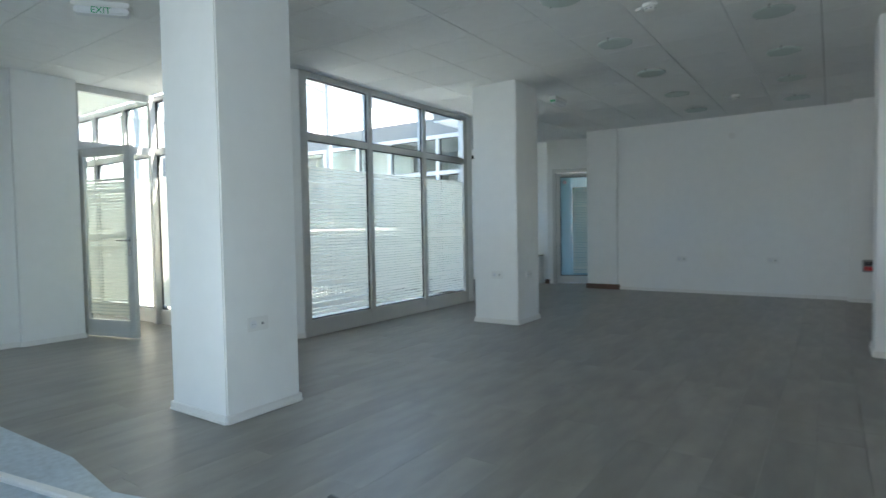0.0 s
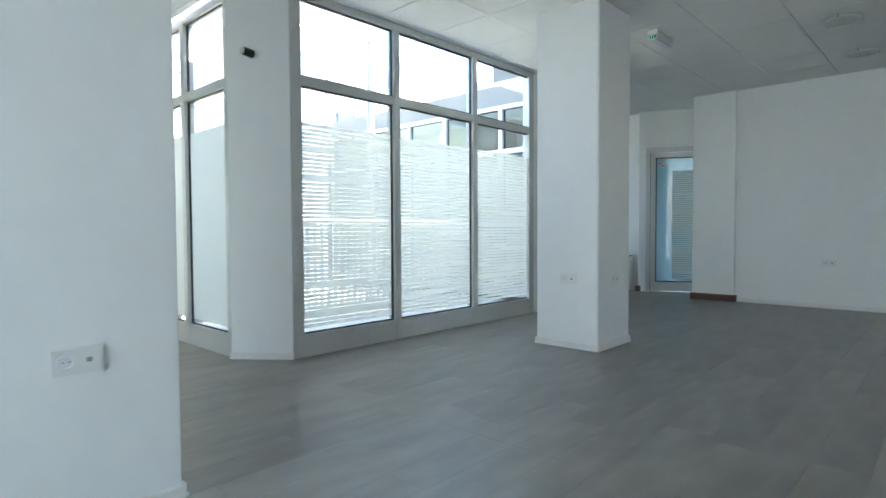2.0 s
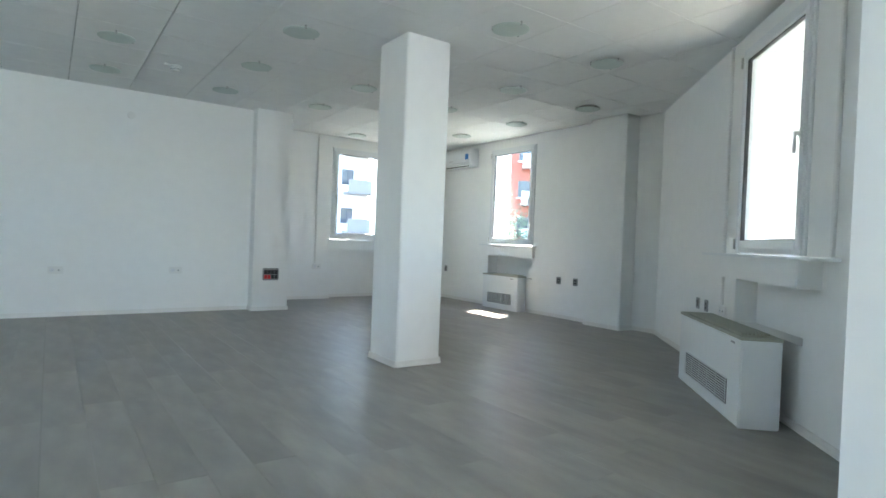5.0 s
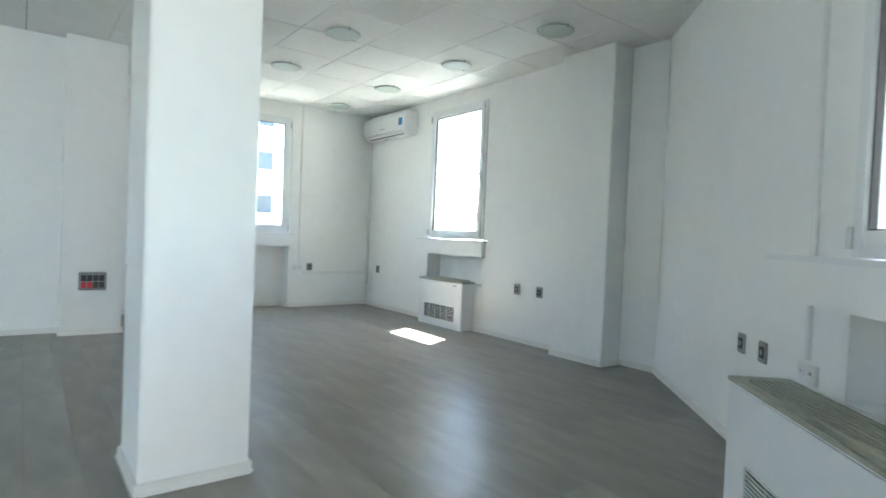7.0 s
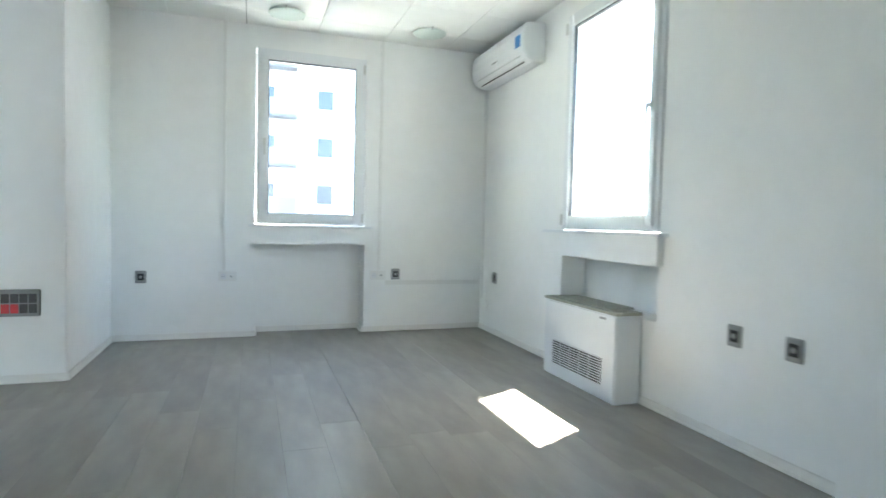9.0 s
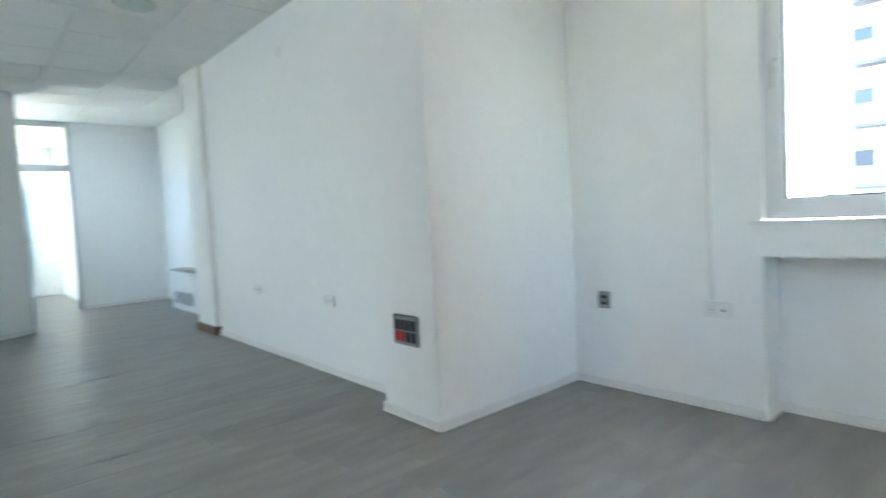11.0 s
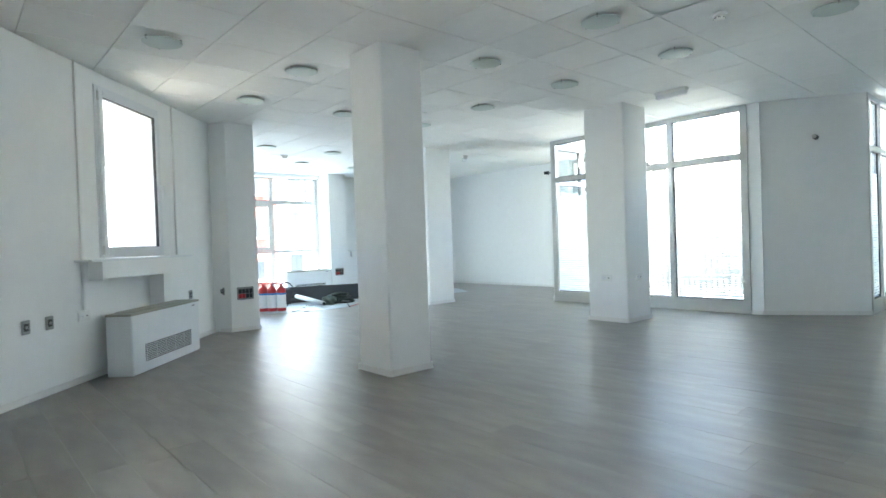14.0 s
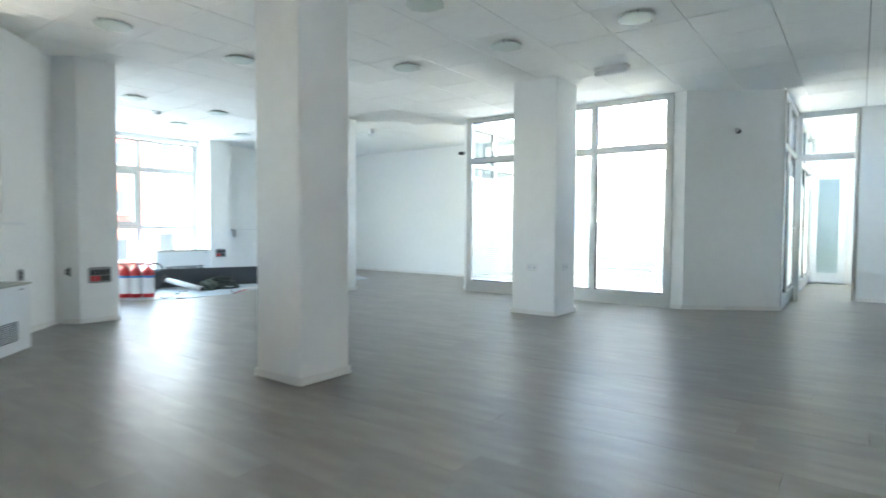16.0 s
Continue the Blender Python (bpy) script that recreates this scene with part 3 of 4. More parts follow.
FC2 = Matrix.Translation(Q + DU * 1.83) @ Matrix.Rotation(radians(YAW_D), 4, "Z") @ pose(0, -0.11, 0)
fan_coil(pose(4.595, 11.23, 0, 0, 0, -90), 0.82, 0.19)
fan_coil(FC2, 1.26, 0.24)
fan_coil(pose(-4.45, 12.83, 0, 0, 0, 0), 1.10, 0.23)
fan_coil(pose(-2.0, 1.17, 0, 0, 0, 180), 1.10, 0.22)


def socket(m, kind, group="wall sockets"):
    """Outlet on a wall; local x right, y outward, at the plate's middle."""
    if kind == "double":
        t = thing("wall_socket", m, "white double wall socket plate", "socket", group)
        bm = B()
        box(bm, -0.075, 0.075, -0.011, 0.0, -0.042, 0.042, 0.004)
        part("plate", bm, M_PLAST, t)
        bm = B()
        lathe(bm, [(0.024, 0), (0.024, 0.002), (0.020, 0.002), (0.018, 0.0005)], 20, pose(-0.033, -0.011, 0, 90))
        part("outlet", bm, M_LABEL, t, "round recessed outlet")
        # grey stubs give the shade of the two contact holes as colour
        for dx in (-0.042, -0.024):
            part("contact", tube(B(), (dx, -0.0105, 0), (dx, -0.0135, 0), 0.003, 8), M_GREYP, t, "grey stub for the shade in a contact hole")
        part("data_port", box(B(), 0.022, 0.038, -0.0135, -0.0105, -0.007, 0.007), M_GREYP, t, "small dark data port")
    elif kind == "grey":
        t = thing("wall_socket", m, "single socket with a grey frame and dark insert", "socket", group)
        bm = B()
        box(bm, -0.042, 0.042, -0.010, 0.0, -0.052, 0.052, 0.004)
        part("plate", bm, M_GREYP, t)
        bm = B()
        box(bm, -0.024, 0.024, -0.0135, -0.0101, -0.028, 0.028, 0.002)
        part("insert", bm, M_BLACK, t, "black insert")
        bm = B()
        lathe(bm, [(0.013, 0), (0.013, 0.002)], 14, pose(0, -0.0136, 0, 90))
        part("outlet", bm, M_GREYP, t)
    elif kind == "panel":
        t = thing("socket_panel", m, "grey-framed wall panel of dark and red outlets", "socket", "socket panels")
        bm = B()
        box(bm, -0.11, 0.11, -0.012, 0.0, -0.082, 0.082, 0.006)
        part("frame", bm, M_GREYP, t)
        for i in range(4):
            for j in range(2):
                bm = B()
                x, z = -0.0705 + i * 0.047, -0.034 + j * 0.062
                box(bm, x - 0.021, x + 0.021, -0.016, -0.0121, z - 0.028, z + 0.028, 0.002)
                red = j == 0 and i < 2
                part("outlet", bm, M_RED if red else M_BLACK, t, "red outlet" if red else "black outlet")
    return t


def on_diag(s, z, off=0.0):
    return Matrix.Translation(Q + DU * s + Vector((-DU.y, DU.x, 0)) * off) @ Matrix.Rotation(radians(YAW_D), 4, "Z") @ pose(0, 0, z)


socket(pose(-2.165, 4.965, 0.545, 0, 0, 90), "double")
socket(pose(-2.45, 8.41, 0.55), "double")
socket(pose(-2.20, 8.68, 0.545, 0, 0, 90), "double")
socket(pose(-2.47, 8.96, 0.545, 0, 0, 180), "double")
socket(pose(-1.30, 12.33, 0.53), "double")
socket(pose(-0.05, 12.33, 0.53), "double")
socket(pose(1.56, 13.3, 0.53), "grey")
socket(pose(2.23, 13.3, 0.53), "double")
socket(pose(3.55, 13.3, 0.53), "double")
socket(pose(3.72, 13.3, 0.54), "grey")
socket(pose(4.6, 12.95, 0.53, 0, 0, -90), "grey")
socket(pose(4.6, 10.17, 0.53, 0, 0, -90), "grey")
socket(pose(4.6, 9.86, 0.53, 0, 0, -90), "grey")
for s_, k in ((3.20, "grey"), (2.96, "grey"), (2.56, "double"), (0.66, "grey")):
    socket(on_diag(s_, 0.55), k)
socket(pose(1.10, 12.14, 0.49), "panel")
pe = Vector((0.90, 5.37, 0)) - Vector((1.27, 5.36, 0))
socket(Matrix.Translation((1.085, 5.3655, 0.49)) @ Matrix.Rotation(math.atan2(pe.y, pe.x), 4, "Z"), "panel")
pf = Vector((1.27, 5.36, 0)) - Vector((1.40, 5.14, 0))
socket(Matrix.Translation((1.335, 5.25, 0.53)) @ Matrix.Rotation(math.atan2(pf.y, pf.x), 4, "Z"), "grey")
socket(pose(-2.73, 1.42, 0.47, 0, 0, 180), "panel")


def trunk(name, m, x0, x1, z0, z1, label="thin white cable trunking on the wall"):
    bm = B()
    box(bm, x0, x1, -0.02, 0.0, z0, z1, 0.003)
    ob = tagged(part(name, bm, M_PLAST), label, "cable trunking", "cable trunking")
    ob.matrix_world = m
    return ob


trunk("cable_trunking", pose(2.20, 13.3, 0), -0.012, 0.012, 0.58, H)
trunk("cable_trunking", pose(3.56, 13.3, 0), -0.012, 0.012, 0.58, H)
trunk("cable_trunking", pose(3.62, 13.3, 0), 0.0, 0.95, 0.44, 0.48, "horizontal white cable trunking on the wall")
trunk("cable_trunking", pose(4.6, 13.24, 0, 0, 0, -90), -0.012, 0.012, 0.30, 2.35)
trunk("cable_trunking", on_diag(2.56, 0), -0.012, 0.012, 0.60, H)
trunk("cable_trunking", on_diag(0.95, 0), -0.012, 0.012, 1.03, H)

# loose cable at the corner
bm = B()
pts = [(4.585, 13.10 + 0.02 * math.sin(k * 1.3), 0.50 - k * 0.03) for k in range(11)]
path_tube(bm, pts, 0.004)
tagged(part("cable", bm, M_PLAST), "loose thin white cable hanging on the wall", "cable")

bm = B()
lathe(bm, [(0.045, 0), (0.045, 0.004), (0.040, 0.007), (0.01, 0.008)], 22, pose(-0.59, 12.33, 2.40, 90))
tagged(part("cover_plate", bm, M_PLAST), "small round white junction cover on the wall", "cover plate")

# split air conditioner on the east wall
t = thing("air_conditioner", pose(4.60, 12.64, 2.32, 0, 0, -90), "white wall-mounted split air conditioner with a blue label", "air conditioner")
prof = [(0.0, 0.0), (-0.10, 0.0), (-0.155, 0.025), (-0.195, 0.075), (-0.205, 0.14), (-0.20, 0.22), (-0.185, 0.275), (-0.15, 0.298), (0.0, 0.302)]
bm = B()
a = [bm.verts.new((-0.53, y, z)) for y, z in prof]
b = [bm.verts.new((0.53, y, z)) for y, z in prof]
for k in range(len(prof) - 1):
    bm.faces.new((a[k], a[k + 1], b[k + 1], b[k]))
bm.faces.new(a)
bm.faces.new(list(reversed(b)))
bm.faces.new((a[0], b[0], b[-1], a[-1]))
bmesh.ops.bevel(bm, geom=[e for e in bm.edges if abs(e.verts[0].co.x - e.verts[1].co.x) < 1e-6], offset=0.010, segments=2, affect="EDGES")
part("body", bm, M_PVC, t)
# no slot is cut; its shade is a black strip laid on the body
bm = B()
box(bm, -0.43, 0.43, -0.004, 0.0, -0.011, 0.011, 0.002, pose(0, -0.130, 0.012, -25))
part("slot_shade", bm, M_BLACK, t, "black strip for the shade in the air outlet slot")
bm = B()
box(bm, -0.45, 0.45, -0.006, 0.0, -0.020, 0.020, 0.003, pose(0, -0.178, 0.045, -38))
part("louver", bm, M_PVC, t)
bm = B()
box(bm, 0.41, 0.49, -0.2085, -0.203, 0.11, 0.20)
part("energy_label", bm, M_BLUE, t, "blue energy label")
bm = B()
box(bm, -0.05, 0.05, -0.207, -0.203, 0.10, 0.108)
part("badge", bm, M_GREYP, t, "small grey badge")

# ---- ceiling fittings ----
def dome(m, r=0.145):
    t = thing("ceiling_light", m, "round opal glass ceiling light, switched off", "ceiling light", "round ceiling lights")
    bm = B()
    lathe(bm, [(r * 0.72, 0.0), (r * 0.72, -0.02), (r * 0.6, -0.021)], 28)
    part("base", bm, M_PLAST, t, "white base ring")
    bm = B()
    lathe(bm, [(r, -0.016), (r, -0.020), (r * 0.94, -0.025), (r * 0.7, -0.030), (r * 0.4, -0.033), (r * 0.05, -0.034)], 32)
    part("shade", bm, M_OPAL, t, "pale greenish opal glass dish", True)
    for k in range(3):
        bm = B()
        an = 2.1 * k + 0.4
        tube(bm, (r * 0.96 * math.cos(an), r * 0.96 * math.sin(an), -0.028), (r * 0.96 * math.cos(an), r * 0.96 * math.sin(an), 0.0), 0.007, 8)
        part("clip", bm, M_STEEL, t, "small metal clip")
    return t


first = None
SPOTS = [(-0.93 + 1.2 * i, 6.64 + 1.2 * j) for i in (0, 1) for j in range(5)] + [(1.46, 6.64), (1.50, 7.88), (1.44, 10.22), (1.43, 11.42)]
SPOTS += [(x, y) for x in (2.68, 3.88) for y in (9.15, 10.40, 11.66, 12.88)] + [(2.70, 7.93), (-1.1, 4.02), (0.1, 4.02), (-1.22, 2.66), (-2.47, 2.56)]
for x, y in SPOTS:
    if first is None:
        first = dome(pose(x, y, H))
    else:
        copy_thing(first, pose(x, y, H))


def detector(m):
    t = thing("smoke_detector", m, "off-white round smoke detector under the ceiling", "smoke detector", "smoke detectors")
    bm = B()
    lathe(bm, [(0.052, 0), (0.055, -0.012), (0.050, -0.020), (0.044, -0.022)], 24)
    part("base", bm, M_PLAST, t)
    bm = B()
    lathe(bm, [(0.040, -0.022), (0.043, -0.034), (0.034, -0.050), (0.014, -0.056)], 24)
    part("head", bm, M_TRIM, t, "", True)
    for k in range(8):
        an = k * math.pi / 4
        bm = B()
        box(bm, 0.036, 0.0425, -0.008, 0.008, -0.042, -0.032, 0, Matrix.Rotation(an, 4, "Z"))
        part("vent", bm, M_GREYP, t)
    bm = B()
    box(bm, 0.07, 0.12, -0.012, 0.012, -0.018, 0, 0.003)
    part("indicator", bm, M_PLAST, t, "small indicator beside it")
    return t


for x, y, r_ in ((-0.36, 10.85, 200), (-0.46, 7.17, 160), (-0.56, 3.31, 30)):
    detector(pose(x, y, H, 0, 0, r_))


def emergency(m, lettered):
    t = thing("emergency_light", m, "white emergency exit light with a green pictogram", "exit sign", "emergency lights")
    bm = B()
    box(bm, -0.18, 0.18, -0.045, 0.045, -0.035, 0.0, 0.006)
    part("body", bm, M_PLAST, t)
    bm = B()
    box(bm, -0.17, 0.17, -0.038, 0.038, -0.085, -0.0355, 0.010)
    part("diffuser", bm, M_LABEL, t, "translucent prismatic cover")
    if lettered:
        cu = bpy.data.curves.new("exit_text", "FONT")
        cu.body, cu.size, cu.align_x, cu.extrude = "EXIT", 0.062, "CENTER", 0.0005
        tmp = new("tmp", cu)
        bpy.context.view_layer.update()
        me = bpy.data.meshes.new_from_object(tmp.evaluated_get(bpy.context.evaluated_depsgraph_get()))
        bpy.data.objects.remove(tmp)
        me.materials.clear()
        me.materials.append(M_GREEN)
        ob = new("lettering", me)
        ob.parent = t
        ob.matrix_local = pose(0, -0.0392, -0.082, 90)
        tagged(ob, "green letters EXIT")
    else:
        bm = B()
        for a in ((-0.030, -0.012), (-0.006, 0.010), (0.016, 0.030)):
            box(bm, -0.1722, -0.1702, a[0], a[1], -0.076, -0.046)
        part("pictogram", bm, M_GREEN, t, "green pictogram bars")
    return t


emergency(pose(-3.55, 4.80, H, 0, 0, 50), True)
emergency(pose(-2.20, 9.58, H, 0, 0, 90), False)


def sensor(x, y, z, n):
    n = Vector(n).normalized()
    t = thing("alarm_sensor", Matrix.Translation((x, y, z)), "small dark tilted alarm sensor on a bracket", "sensor", "alarm sensors")
    bm = B()
    tube(bm, (0, 0, 0), n * 0.05, 0.014)
    part("bracket", bm, M_GREYP, t)
    bm = B()
    e = n * 0.05
    s2 = (n + Vector((n.y, -n.x, 0.15)) * 0.6).normalized()
    tube(bm, e - s2 * 0.02, e + s2 * 0.06, 0.030, 18, 0.027)
    part("head", bm, M_BLACK, t)
    bm = B()
    tube(bm, e + s2 * 0.0602, e + s2 * 0.068, 0.024, 18)
    part("lens", bm, M_ALU, t, "pale round lens")
    return t


sensor(-3.94, 6.54, 2.21, (0.62, -0.78, 0))
sensor(-4.09, 10.47, 2.20, (0.86, 0.51, 0))


# ---- south end: building leftovers ----
sill(pose(-3.85, 1.0, 0, 0, 0, 180), -0.62, 0.70, -0.55, 0.62, 0.79, 0.95, 0.08)
bm = B()
prism(bm, [(0.20, 1.05), (0.22, 3.45), (0.12, 3.92), (-0.40, 4.22), (-1.05, 4.28), (-1.55, 4.06), (-1.85, 3.98), (-2.4, 4.05), (-3.25, 4.02), (-4.2, 4.1), (-4.6, 3.4), (-4.6, 1.05)], 0.003, 0.006)
tagged(part("cover_sheet", bm, M_FOIL), "pale foil underlay sheet lying on the floor", "floor sheet")
bm = B()
box(bm, -0.7, 0.7, -0.022, 0.022, 0, 0.022, 0.004)
ob = tagged(part("batten", bm, M_TRIM), "pale wooden batten lying on the foil", "batten")
ob.matrix_world = pose(-2.2, 3.80, 0.007, 0, 0, 10)
bm = B()
box(bm, -0.95, 0.95, -0.02, 0.02, 0, 0.30, 0.003)
ob = tagged(part("loose_panel", bm, M_DARKPANEL), "long anthracite board standing on its edge", "panel")
ob.matrix_world = pose(-1.60, 2.97, 0.0065, 0, 0, 158)
bm = B()
box(bm, -0.10, 0.10, -0.18, 0.0, 0, 0.28, 0.003)
ob = tagged(part("panel_foot", bm, M_DARKPANEL), "short anthracite board end", "panel")
ob.matrix_world = pose(-0.80, 2.60, 0.0065, 0, 0, 158)
pipe = thing("pipe", pose(-1.0, 3.72, 0.048), "white plastic drain pipe leaning on the dark board", "pipe")
far = Vector((0.10, -0.90, 0.10))
part("tube", tube(B(), (0, 0, 0), far, 0.040, 22), M_PAPER, pipe, "", True)
# the pipe is solid: a black disc paints the shade of its hollow
part("bore_shade", tube(B(), far.normalized() * -0.002, far.normalized() * 0.01, 0.033, 22), M_BLACK, pipe, "black disc for the shade inside the open pipe end")
part("flange", tube(B(), far * 0.95, far * 1.02, 0.062, 22), M_BLACK, pipe, "black rubber flange")
random.seed(11)
coil = thing("cable_coil", pose(-1.46, 3.50, 0.006), "heap of dark green cable and webbing on the floor", "cable")
for turn in range(5):
    bm = B()
    pts = []
    for k in range(40):
        an = k * 2 * math.pi / 26 + turn
        r = 0.19 - 0.018 * turn + 0.03 * math.sin(k * 0.7 + turn * 2)
        pts.append((r * math.cos(an) * 1.25, r * math.sin(an), 0.022 + 0.036 * turn + 0.012 * math.sin(k * 0.5)))
    path_tube(bm, pts, 0.017, 7)
    part("loop", bm, M_RUBBER, coil)
bm = B()
bmesh.ops.create_icosphere(bm, subdivisions=4, radius=1.0)
for v in bm.verts:
    p = v.co.copy()
    w = 1 + 0.22 * math.sin(p.x * 7 + p.y * 4) * math.cos(p.z * 5 + p.y * 6) + 0.08 * math.sin(p.x * 19 + p.z * 13)
    v.co = Vector((p.x * 0.15 * w + 0.24, p.y * 0.11 * w + 0.05, max(p.z, -0.5) * 0.10 * w + 0.055))
part("webbing", bm, M_CANVAS, coil, "crumpled grey-green webbing", True)
for x, y, r_, l_, w_, mt, lb in ((-0.42, 4.15, 65, 0.20, 0.09, M_GREYP, "small grey offcut"), (-0.33, 3.98, 30, 0.20, 0.05, M_PAPER, "white paper strip"), (-0.25, 4.02, 80, 0.14, 0.04, M_GREYP, "narrow grey offcut"), (-0.62, 3.70, 75, 0.08, 0.04, M_BLACK, "small black offcut"), (-0.85, 3.45, 10, 0.13, 0.06, M_PAPER, "crumpled white paper scrap"), (-1.40, 4.12, 35, 0.45, 0.018, M_RED, "thin red plastic strip"), (-1.28, 4.08, 62, 0.50, 0.018, M_BLACK, "thin dark strip"), (-1.22, 3.55, 20, 0.16, 0.05, M_PAPER, "crumpled pale scrap")):
    bm = B()
    box(bm, -l_ / 2, l_ / 2, -w_ / 2, w_ / 2, 0, 0.012, 0.003)
    ob = tagged(part("offcut", bm, mt), lb + " on the floor", "scrap", "scraps")
    ob.matrix_world = pose(x, y, 0.006, 0, 0, r_)


def extinguisher(m):
    t = thing("fire_extinguisher", m, "red fire extinguisher with a white label and black hose", "fire extinguisher", "fire extinguishers")
    bm = B()
    lathe(bm, [(0.070, 0), (0.075, 0.012), (0.075, 0.33), (0.070, 0.365), (0.050, 0.395), (0.026, 0.41), (0.022, 0.43)], 26)
    part("cylinder", bm, M_RED, t, "", True)
    bm = B()
    lathe(bm, [(0.0760, 0.055), (0.0762, 0.056), (0.0762, 0.285), (0.0760, 0.286)], 26)
    part("label", bm, M_LABEL, t, "white instruction label")
    bm = B()
    lathe(bm, [(0.0764, 0.275), (0.0766, 0.276), (0.0766, 0.305), (0.0764, 0.306)], 26)
    part("label_band", bm, M_BLUE, t, "blue label band")
    bm = B()
    tube(bm, (0, 0, 0.43), (0, 0, 0.46), 0.02)
    box(bm, -0.012, 0.012, -0.02, 0.10, 0.462, 0.472, 0.002, pose(0, 0, 0, 8))
    box(bm, -0.012, 0.012, -0.02, 0.10, 0.440, 0.448, 0.002)
    part("valve", bm, M_RED, t, "red valve and lever")
    bm = B()
    path_tube(bm, [(0, -0.02, 0.45), (0.01, -0.07, 0.475), (0.02, -0.13, 0.46), (0.03, -0.18, 0.40), (0.03, -0.19, 0.30), (0.02, -0.15, 0.19), (0.01, -0.10, 0.12), (0.0, -0.092, 0.07)], 0.010)
    part("hose", bm, M_BLACK, t, "black rubber hose")
    return t


e0 = extinguisher(pose(-0.20, 3.72, 0.0065, 0, 0, 235))
for x, y, r_ in ((-0.08, 3.62, 228), (0.02, 3.51, 240), (0.11, 3.39, 225)):
    copy_thing(e0, pose(x, y, 0.0065, 0, 0, r_))

# ---- outdoors ----
bm = B()
bmesh.ops.create_grid(bm, x_segments=2, y_segments=2, size=2500, matrix=Matrix.Translation((0, 0, -5.0)))
tagged(part("ground", bm, M_GROUND), "grey asphalt ground below the building", "ground", kind="structure")
bm = B()
box(bm, -14, -3.82, 6.53, 10.87, -0.4, -0.05)
tagged(part("terrace", bm, M_TERRACE), "pale tiled courtyard terrace", "terrace", kind="structure")

t = thing("railing", pose(-5.6, 6.6, -0.05), "pale grey steel terrace railing with upright slats", "railing")
bm = B()
box(bm, -0.025, 0.025, 0, 4.2, 1.10, 1.14, 0.006)
part("handrail", bm, M_WHITEMETAL, t)
bm = B()
box(bm, -0.012, 0.012, 0, 4.2, 0.10, 0.13, 0.003)
part("bottom_rail", bm, M_WHITEMETAL, t)
slat = None
for k in range(44):
    bm = B()
    if slat is None:
        box(bm, -0.008, 0.008, -0.02, 0.02, 0.13, 1.10)
        slat = part("slat", bm, M_WHITEMETAL, t)
        slat.location = (0, 0.05, 0)
    else:
        bm.free()
        o = new("slat", slat.data)
        o.parent, o.location = t, (0, 0.05 + 0.095 * k, 0)
for k in range(4):
    bm = B()
    box(bm, -0.02, 0.02, -0.02, 0.02, 0, 1.10, 0.003, pose(0, 0.02 + 1.38 * k, 0))
    part("post", bm, M_WHITEMETAL, t)

# polygonal white steel canopy over the courtyard
t = thing("courtyard_canopy", pose(-8.2, 9.0, 0.2), "pale grey steel polygonal canopy ring on thin posts", "canopy")
N = 8
for k in range(N):
    a0, a1 = 2 * math.pi * (k + 0.5) / N, 2 * math.pi * (k + 1.5) / N
    p0, p1 = Vector((1.9 * math.cos(a0), 1.9 * math.sin(a0), 3.55)), Vector((1.9 * math.cos(a1), 1.9 * math.sin(a1), 3.55))
    dd = p1 - p0
    m = Matrix.Translation(p0) @ Matrix.Rotation(math.atan2(dd.y, dd.x), 4, "Z")
    bm = B()
    box(bm, 0, dd.length, -0.05, 0.05, -0.12, 0.12, 0.01, m)
    part("ring_beam", bm, M_WHITEMETAL, t)
    bm = B()
    tube(bm, p0, (0.25 * math.cos(a0), 0.25 * math.sin(a0), 4.1), 0.045, 8)
    part("rafter", bm, M_WHITEMETAL, t)
    if k % 2 == 0:
        bm = B()
        tube(bm, (p0.x, p0.y, -0.25), p0, 0.05, 10)
        part("post", bm, M_GREYP, t, "dark steel post")


def facade(name, m, w, h, d, storeys, bays, wallm, winm, z0, label, win=(0.5, 0.5), balcony=False, band=None):
    """A house block with separate windows; local x along its front, front at y=0, body towards +y."""
    t = thing(name, m, label, "building")
    bm = B()
    box(bm, 0, w, 0, d, z0, z0 + h)
    part("wall", bm, wallm, t)
    bm = B()
    box(bm, -0.2, w + 0.2, -0.2, d + 0.2, z0 + h, z0 + h + 0.4)
    part("roof", bm, wallm, t)
    sh, bw = h / storeys, w / bays
    wn_me = fr_me = bc_me = None
    for i in range(bays):
        for j in range(storeys):
            x, z = (i + 0.5) * bw, z0 + (j + 0.5) * sh
            ww, wh = bw * win[0] / 2, sh * win[1] / 2
            if wn_me is None:
                bm = B()
                box(bm, -ww, ww, -0.03, 0.0, -wh, wh)
                box(bm, -0.04, 0.04, -0.06, -0.03, -wh, wh)
                wn_me = mesh_of("window", bm, winm)
                bm = B()
                box(bm, -ww - 0.1, ww + 0.1, -0.18, 0.0, -wh - 0.12, -wh)
                fr_me = mesh_of("sill", bm, M_FACADE)
                bm = B()
                box(bm, -bw * 0.30, bw * 0.30, -1.1, -1.0, -sh * 0.42, -sh * 0.08)
                box(bm, -bw * 0.30, bw * 0.30, -1.0, 0.0, -sh * 0.45, -sh * 0.40)
                bc_me = mesh_of("balcony", bm, band or M_BALC)
            o = new("window", wn_me)
            o.parent, o.location = t, (x, 0, z)
            q = new("sill", fr_me)
            q.parent = o
            if balcony and i % 2 == 0:
                q = new("balcony", bc_me)
                q.parent, q.location = t, (x + bw * 0.2, 0, z)
    return t


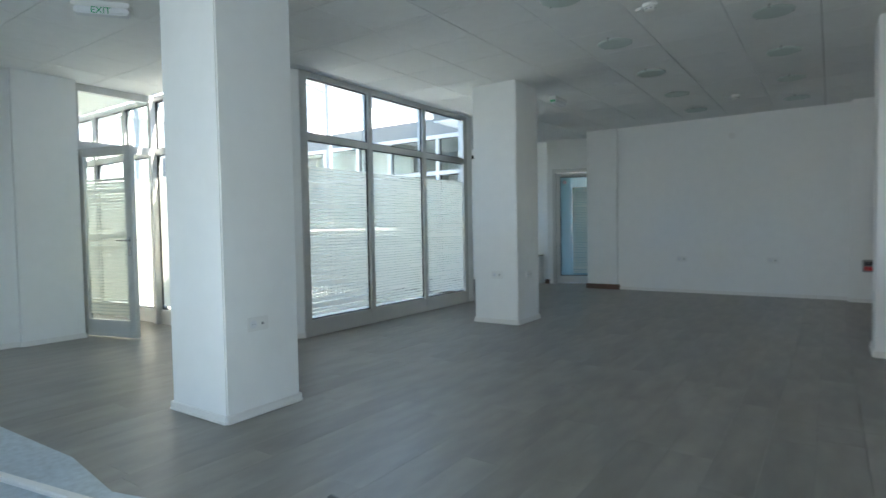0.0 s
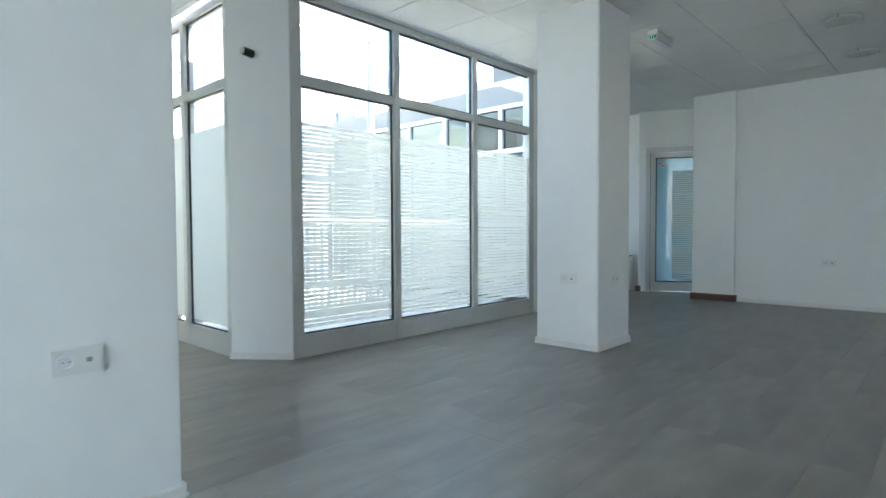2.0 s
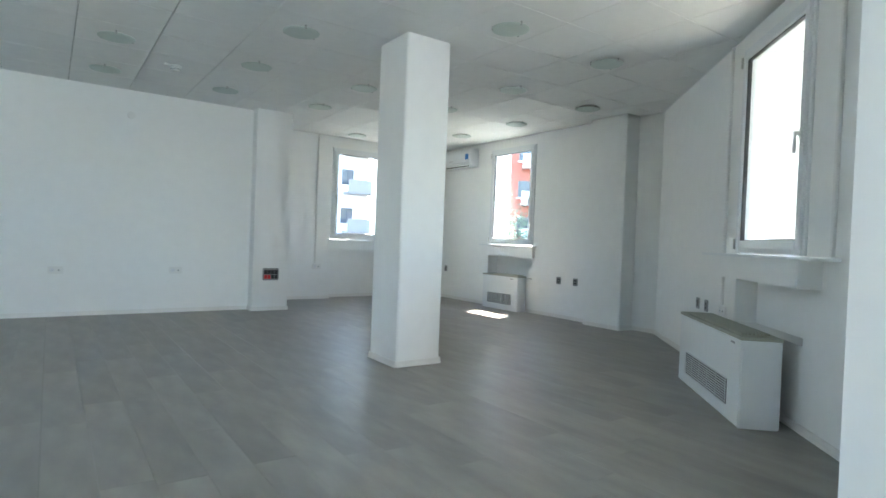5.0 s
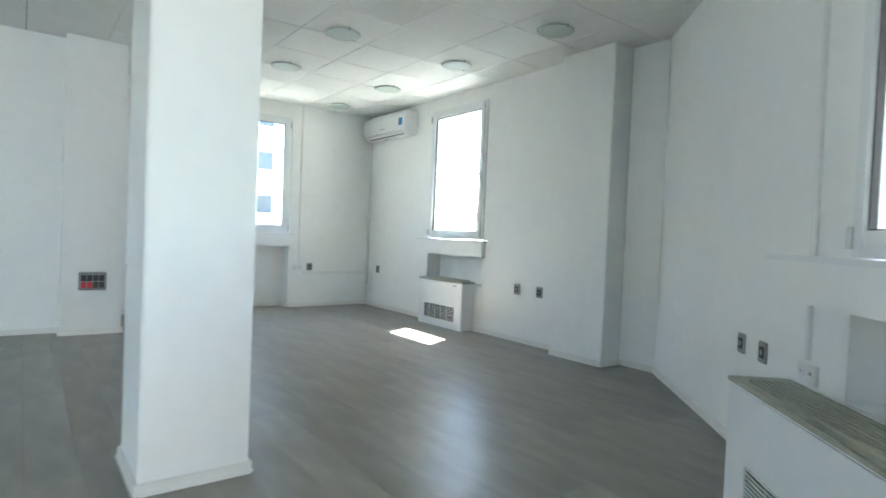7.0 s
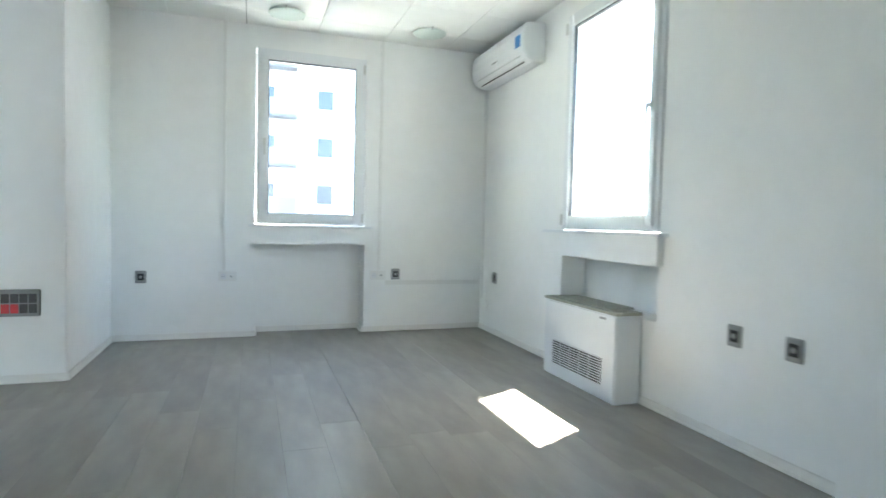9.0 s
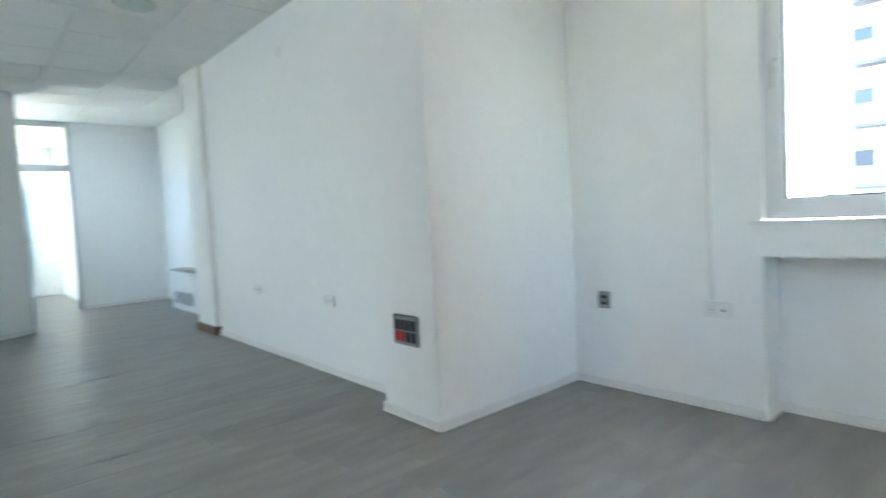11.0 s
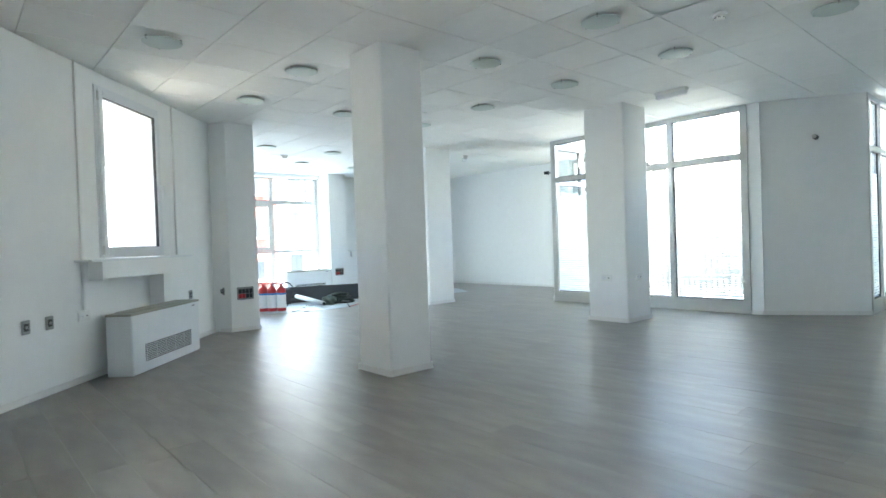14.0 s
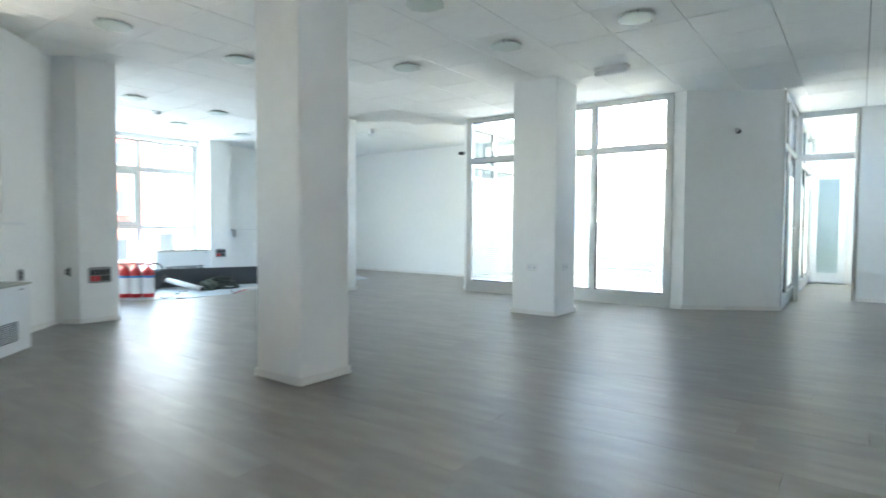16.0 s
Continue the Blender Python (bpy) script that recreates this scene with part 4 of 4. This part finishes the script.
facade("apartment_tower", pose(-6, 46, 0, 0, 0, 0), 26, 34, 12, 11, 7, M_FACADE, M_WINDARK, -5, "white rendered apartment tower with slate balconies", (0.28, 0.40), True)
facade("brick_tower", pose(29.2, 39.7, 0, 0, 0, -40), 22, 36, 12, 12, 6, M_BRICK, M_WINDARK, -5, "red brick apartment tower with pale bands", (0.35, 0.45), True, M_FACADE)
facade("brick_house", pose(33, 18.5, 0, 0, 0, -68), 24, 27, 10, 9, 7, M_BRICK, M_WINDARK, -5, "red brick apartment house with pale balconies", (0.35, 0.45), True, M_FACADE)
facade("courtyard_building", pose(-15, 4.0, 0, 0, 0, 90), 12, 9.2, 6, 3, 4, M_FACADE, M_WINGREY, -5, "white rendered courtyard building with dark windows", (0.6, 0.35))
facade("courtyard_wing", pose(-15.0, 11.9, 0, 0, 0, 0), 5.8, 9.6, 5, 3, 3, M_FACADE, M_WINGREY, -5, "white rendered wing beside the courtyard", (0.6, 0.3))
facade("street_house", pose(-14, -26, 0, 0, 0, 180), 30, 16, 10, 5, 9, M_FACADE, M_WINDARK, -5, "pale rendered street house opposite", (0.3, 0.45))
facade("street_brick_house", pose(-8.0, -25.4, 0, 0, 0, 180), 5.9, 15, 10, 5, 2, M_BRICK, M_WINDARK, -5, "narrow red brick street house with pale sills", (0.3, 0.45))
facade("street_house", pose(14, -26, 0, 0, 0, 180), 21.9, 16, 10, 5, 6, M_FACADE, M_WINDARK, -5, "pale rendered street house beside the brick one", (0.3, 0.45))



def tree(x, y, z0, h, seed):
    """Tapered trunk, limbs and a crown of many small leaves."""
    random.seed(seed)
    t = thing("tree", pose(x, y, z0), "leafy green street tree in front of the buildings", "tree")
    bm = B()
    tube(bm, (0, 0, 0), (0.1, 0.05, h * 0.55), 0.16, 10, 0.08)
    tips = []
    for k in range(11):
        an, zz = k * 2.4, h * random.uniform(0.35, 0.6)
        e = Vector((math.cos(an) * h * random.uniform(0.12, 0.25), math.sin(an) * h * random.uniform(0.12, 0.25), zz + h * random.uniform(0.12, 0.33)))
        tube(bm, (0.06, 0.03, zz), e, 0.05, 6, 0.02)
        tips.append(e)
    part("trunk", bm, M_BROWN, t, "brown bark trunk and limbs")
    verts, faces = [], []
    for e in tips:
        for k in range(260):
            c = e + Vector((random.gauss(0, 1), random.gauss(0, 1), random.gauss(0, 0.8))) * h * 0.075
            a = Vector((random.gauss(0, 1), random.gauss(0, 1), random.gauss(0, 1))).normalized() * 0.10
            b = a.orthogonal().normalized() * 0.055
            n0 = len(verts)
            verts += [c - a, c + b, c + a, c - b]
            faces.append((n0, n0 + 1, n0 + 2, n0 + 3))
    me = bpy.data.meshes.new("crown")
    me.from_pydata([tuple(v) for v in verts], [], faces)
    me.materials.append(M_LEAF)
    ob = new("crown", me)
    ob.parent = t
    tagged(ob, "dense green leaves", kind="stuff")


tree(22.0, 28.5, -5, 9.0, 3)
tree(25.5, 27.5, -5, 8.4, 5)

# ---- laminate boards ----
PW, PL = 0.197, 1.285
random.seed(21)
bm = B()
box(bm, 0.0006, PW - 0.0006, 0.0007, PL - 0.0007, -0.010, 0.0)
board = mesh_of("board", bm, M_FLOOR)
floor = bpy.data.objects["floor"]
count = 0
rest = B()
for i in range(-47, 27):
    x = i * PW
    shift = random.uniform(0, PL)
    for j in range(-1, 13):
        y0 = 0.7 + j * PL - shift
        for rx0, rx1, ry0, ry1 in ((-9.2, 4.9, 0.7, 6.45), (-3.78, 4.9, 6.45, 13.72), (-9.2, -3.78, 10.95, 13.72), (-5.2, -2.0, 13.72, 15.6), (-4.36, -3.78, 9.9, 10.95), (-4.08, -3.78, 6.45, 6.72)):
            a, b, c, d = max(x, rx0), min(x + PW, rx1), max(y0, ry0), min(y0 + PL, ry1)
            if b - a < 0.02 or d - c < 0.02:
                continue
            whole = b - a > PW - 1e-4 and d - c > PL - 1e-4
            if whole and count < 300 and -3.6 < x < 4.3 and 3.9 < y0 < 12.6:
                o = new("board", board)
                o.parent, o.location = floor, (x, y0, random.uniform(-0.0004, 0.0004))
                count += 1
            else:
                box(rest, a + 0.0006, b - 0.0006, c + 0.0007, d - 0.0007, -0.010, 0.0)
tagged(part("boards", rest, M_FLOOR, floor), "grey-brown laminate boards")["kind"] = "stuff"
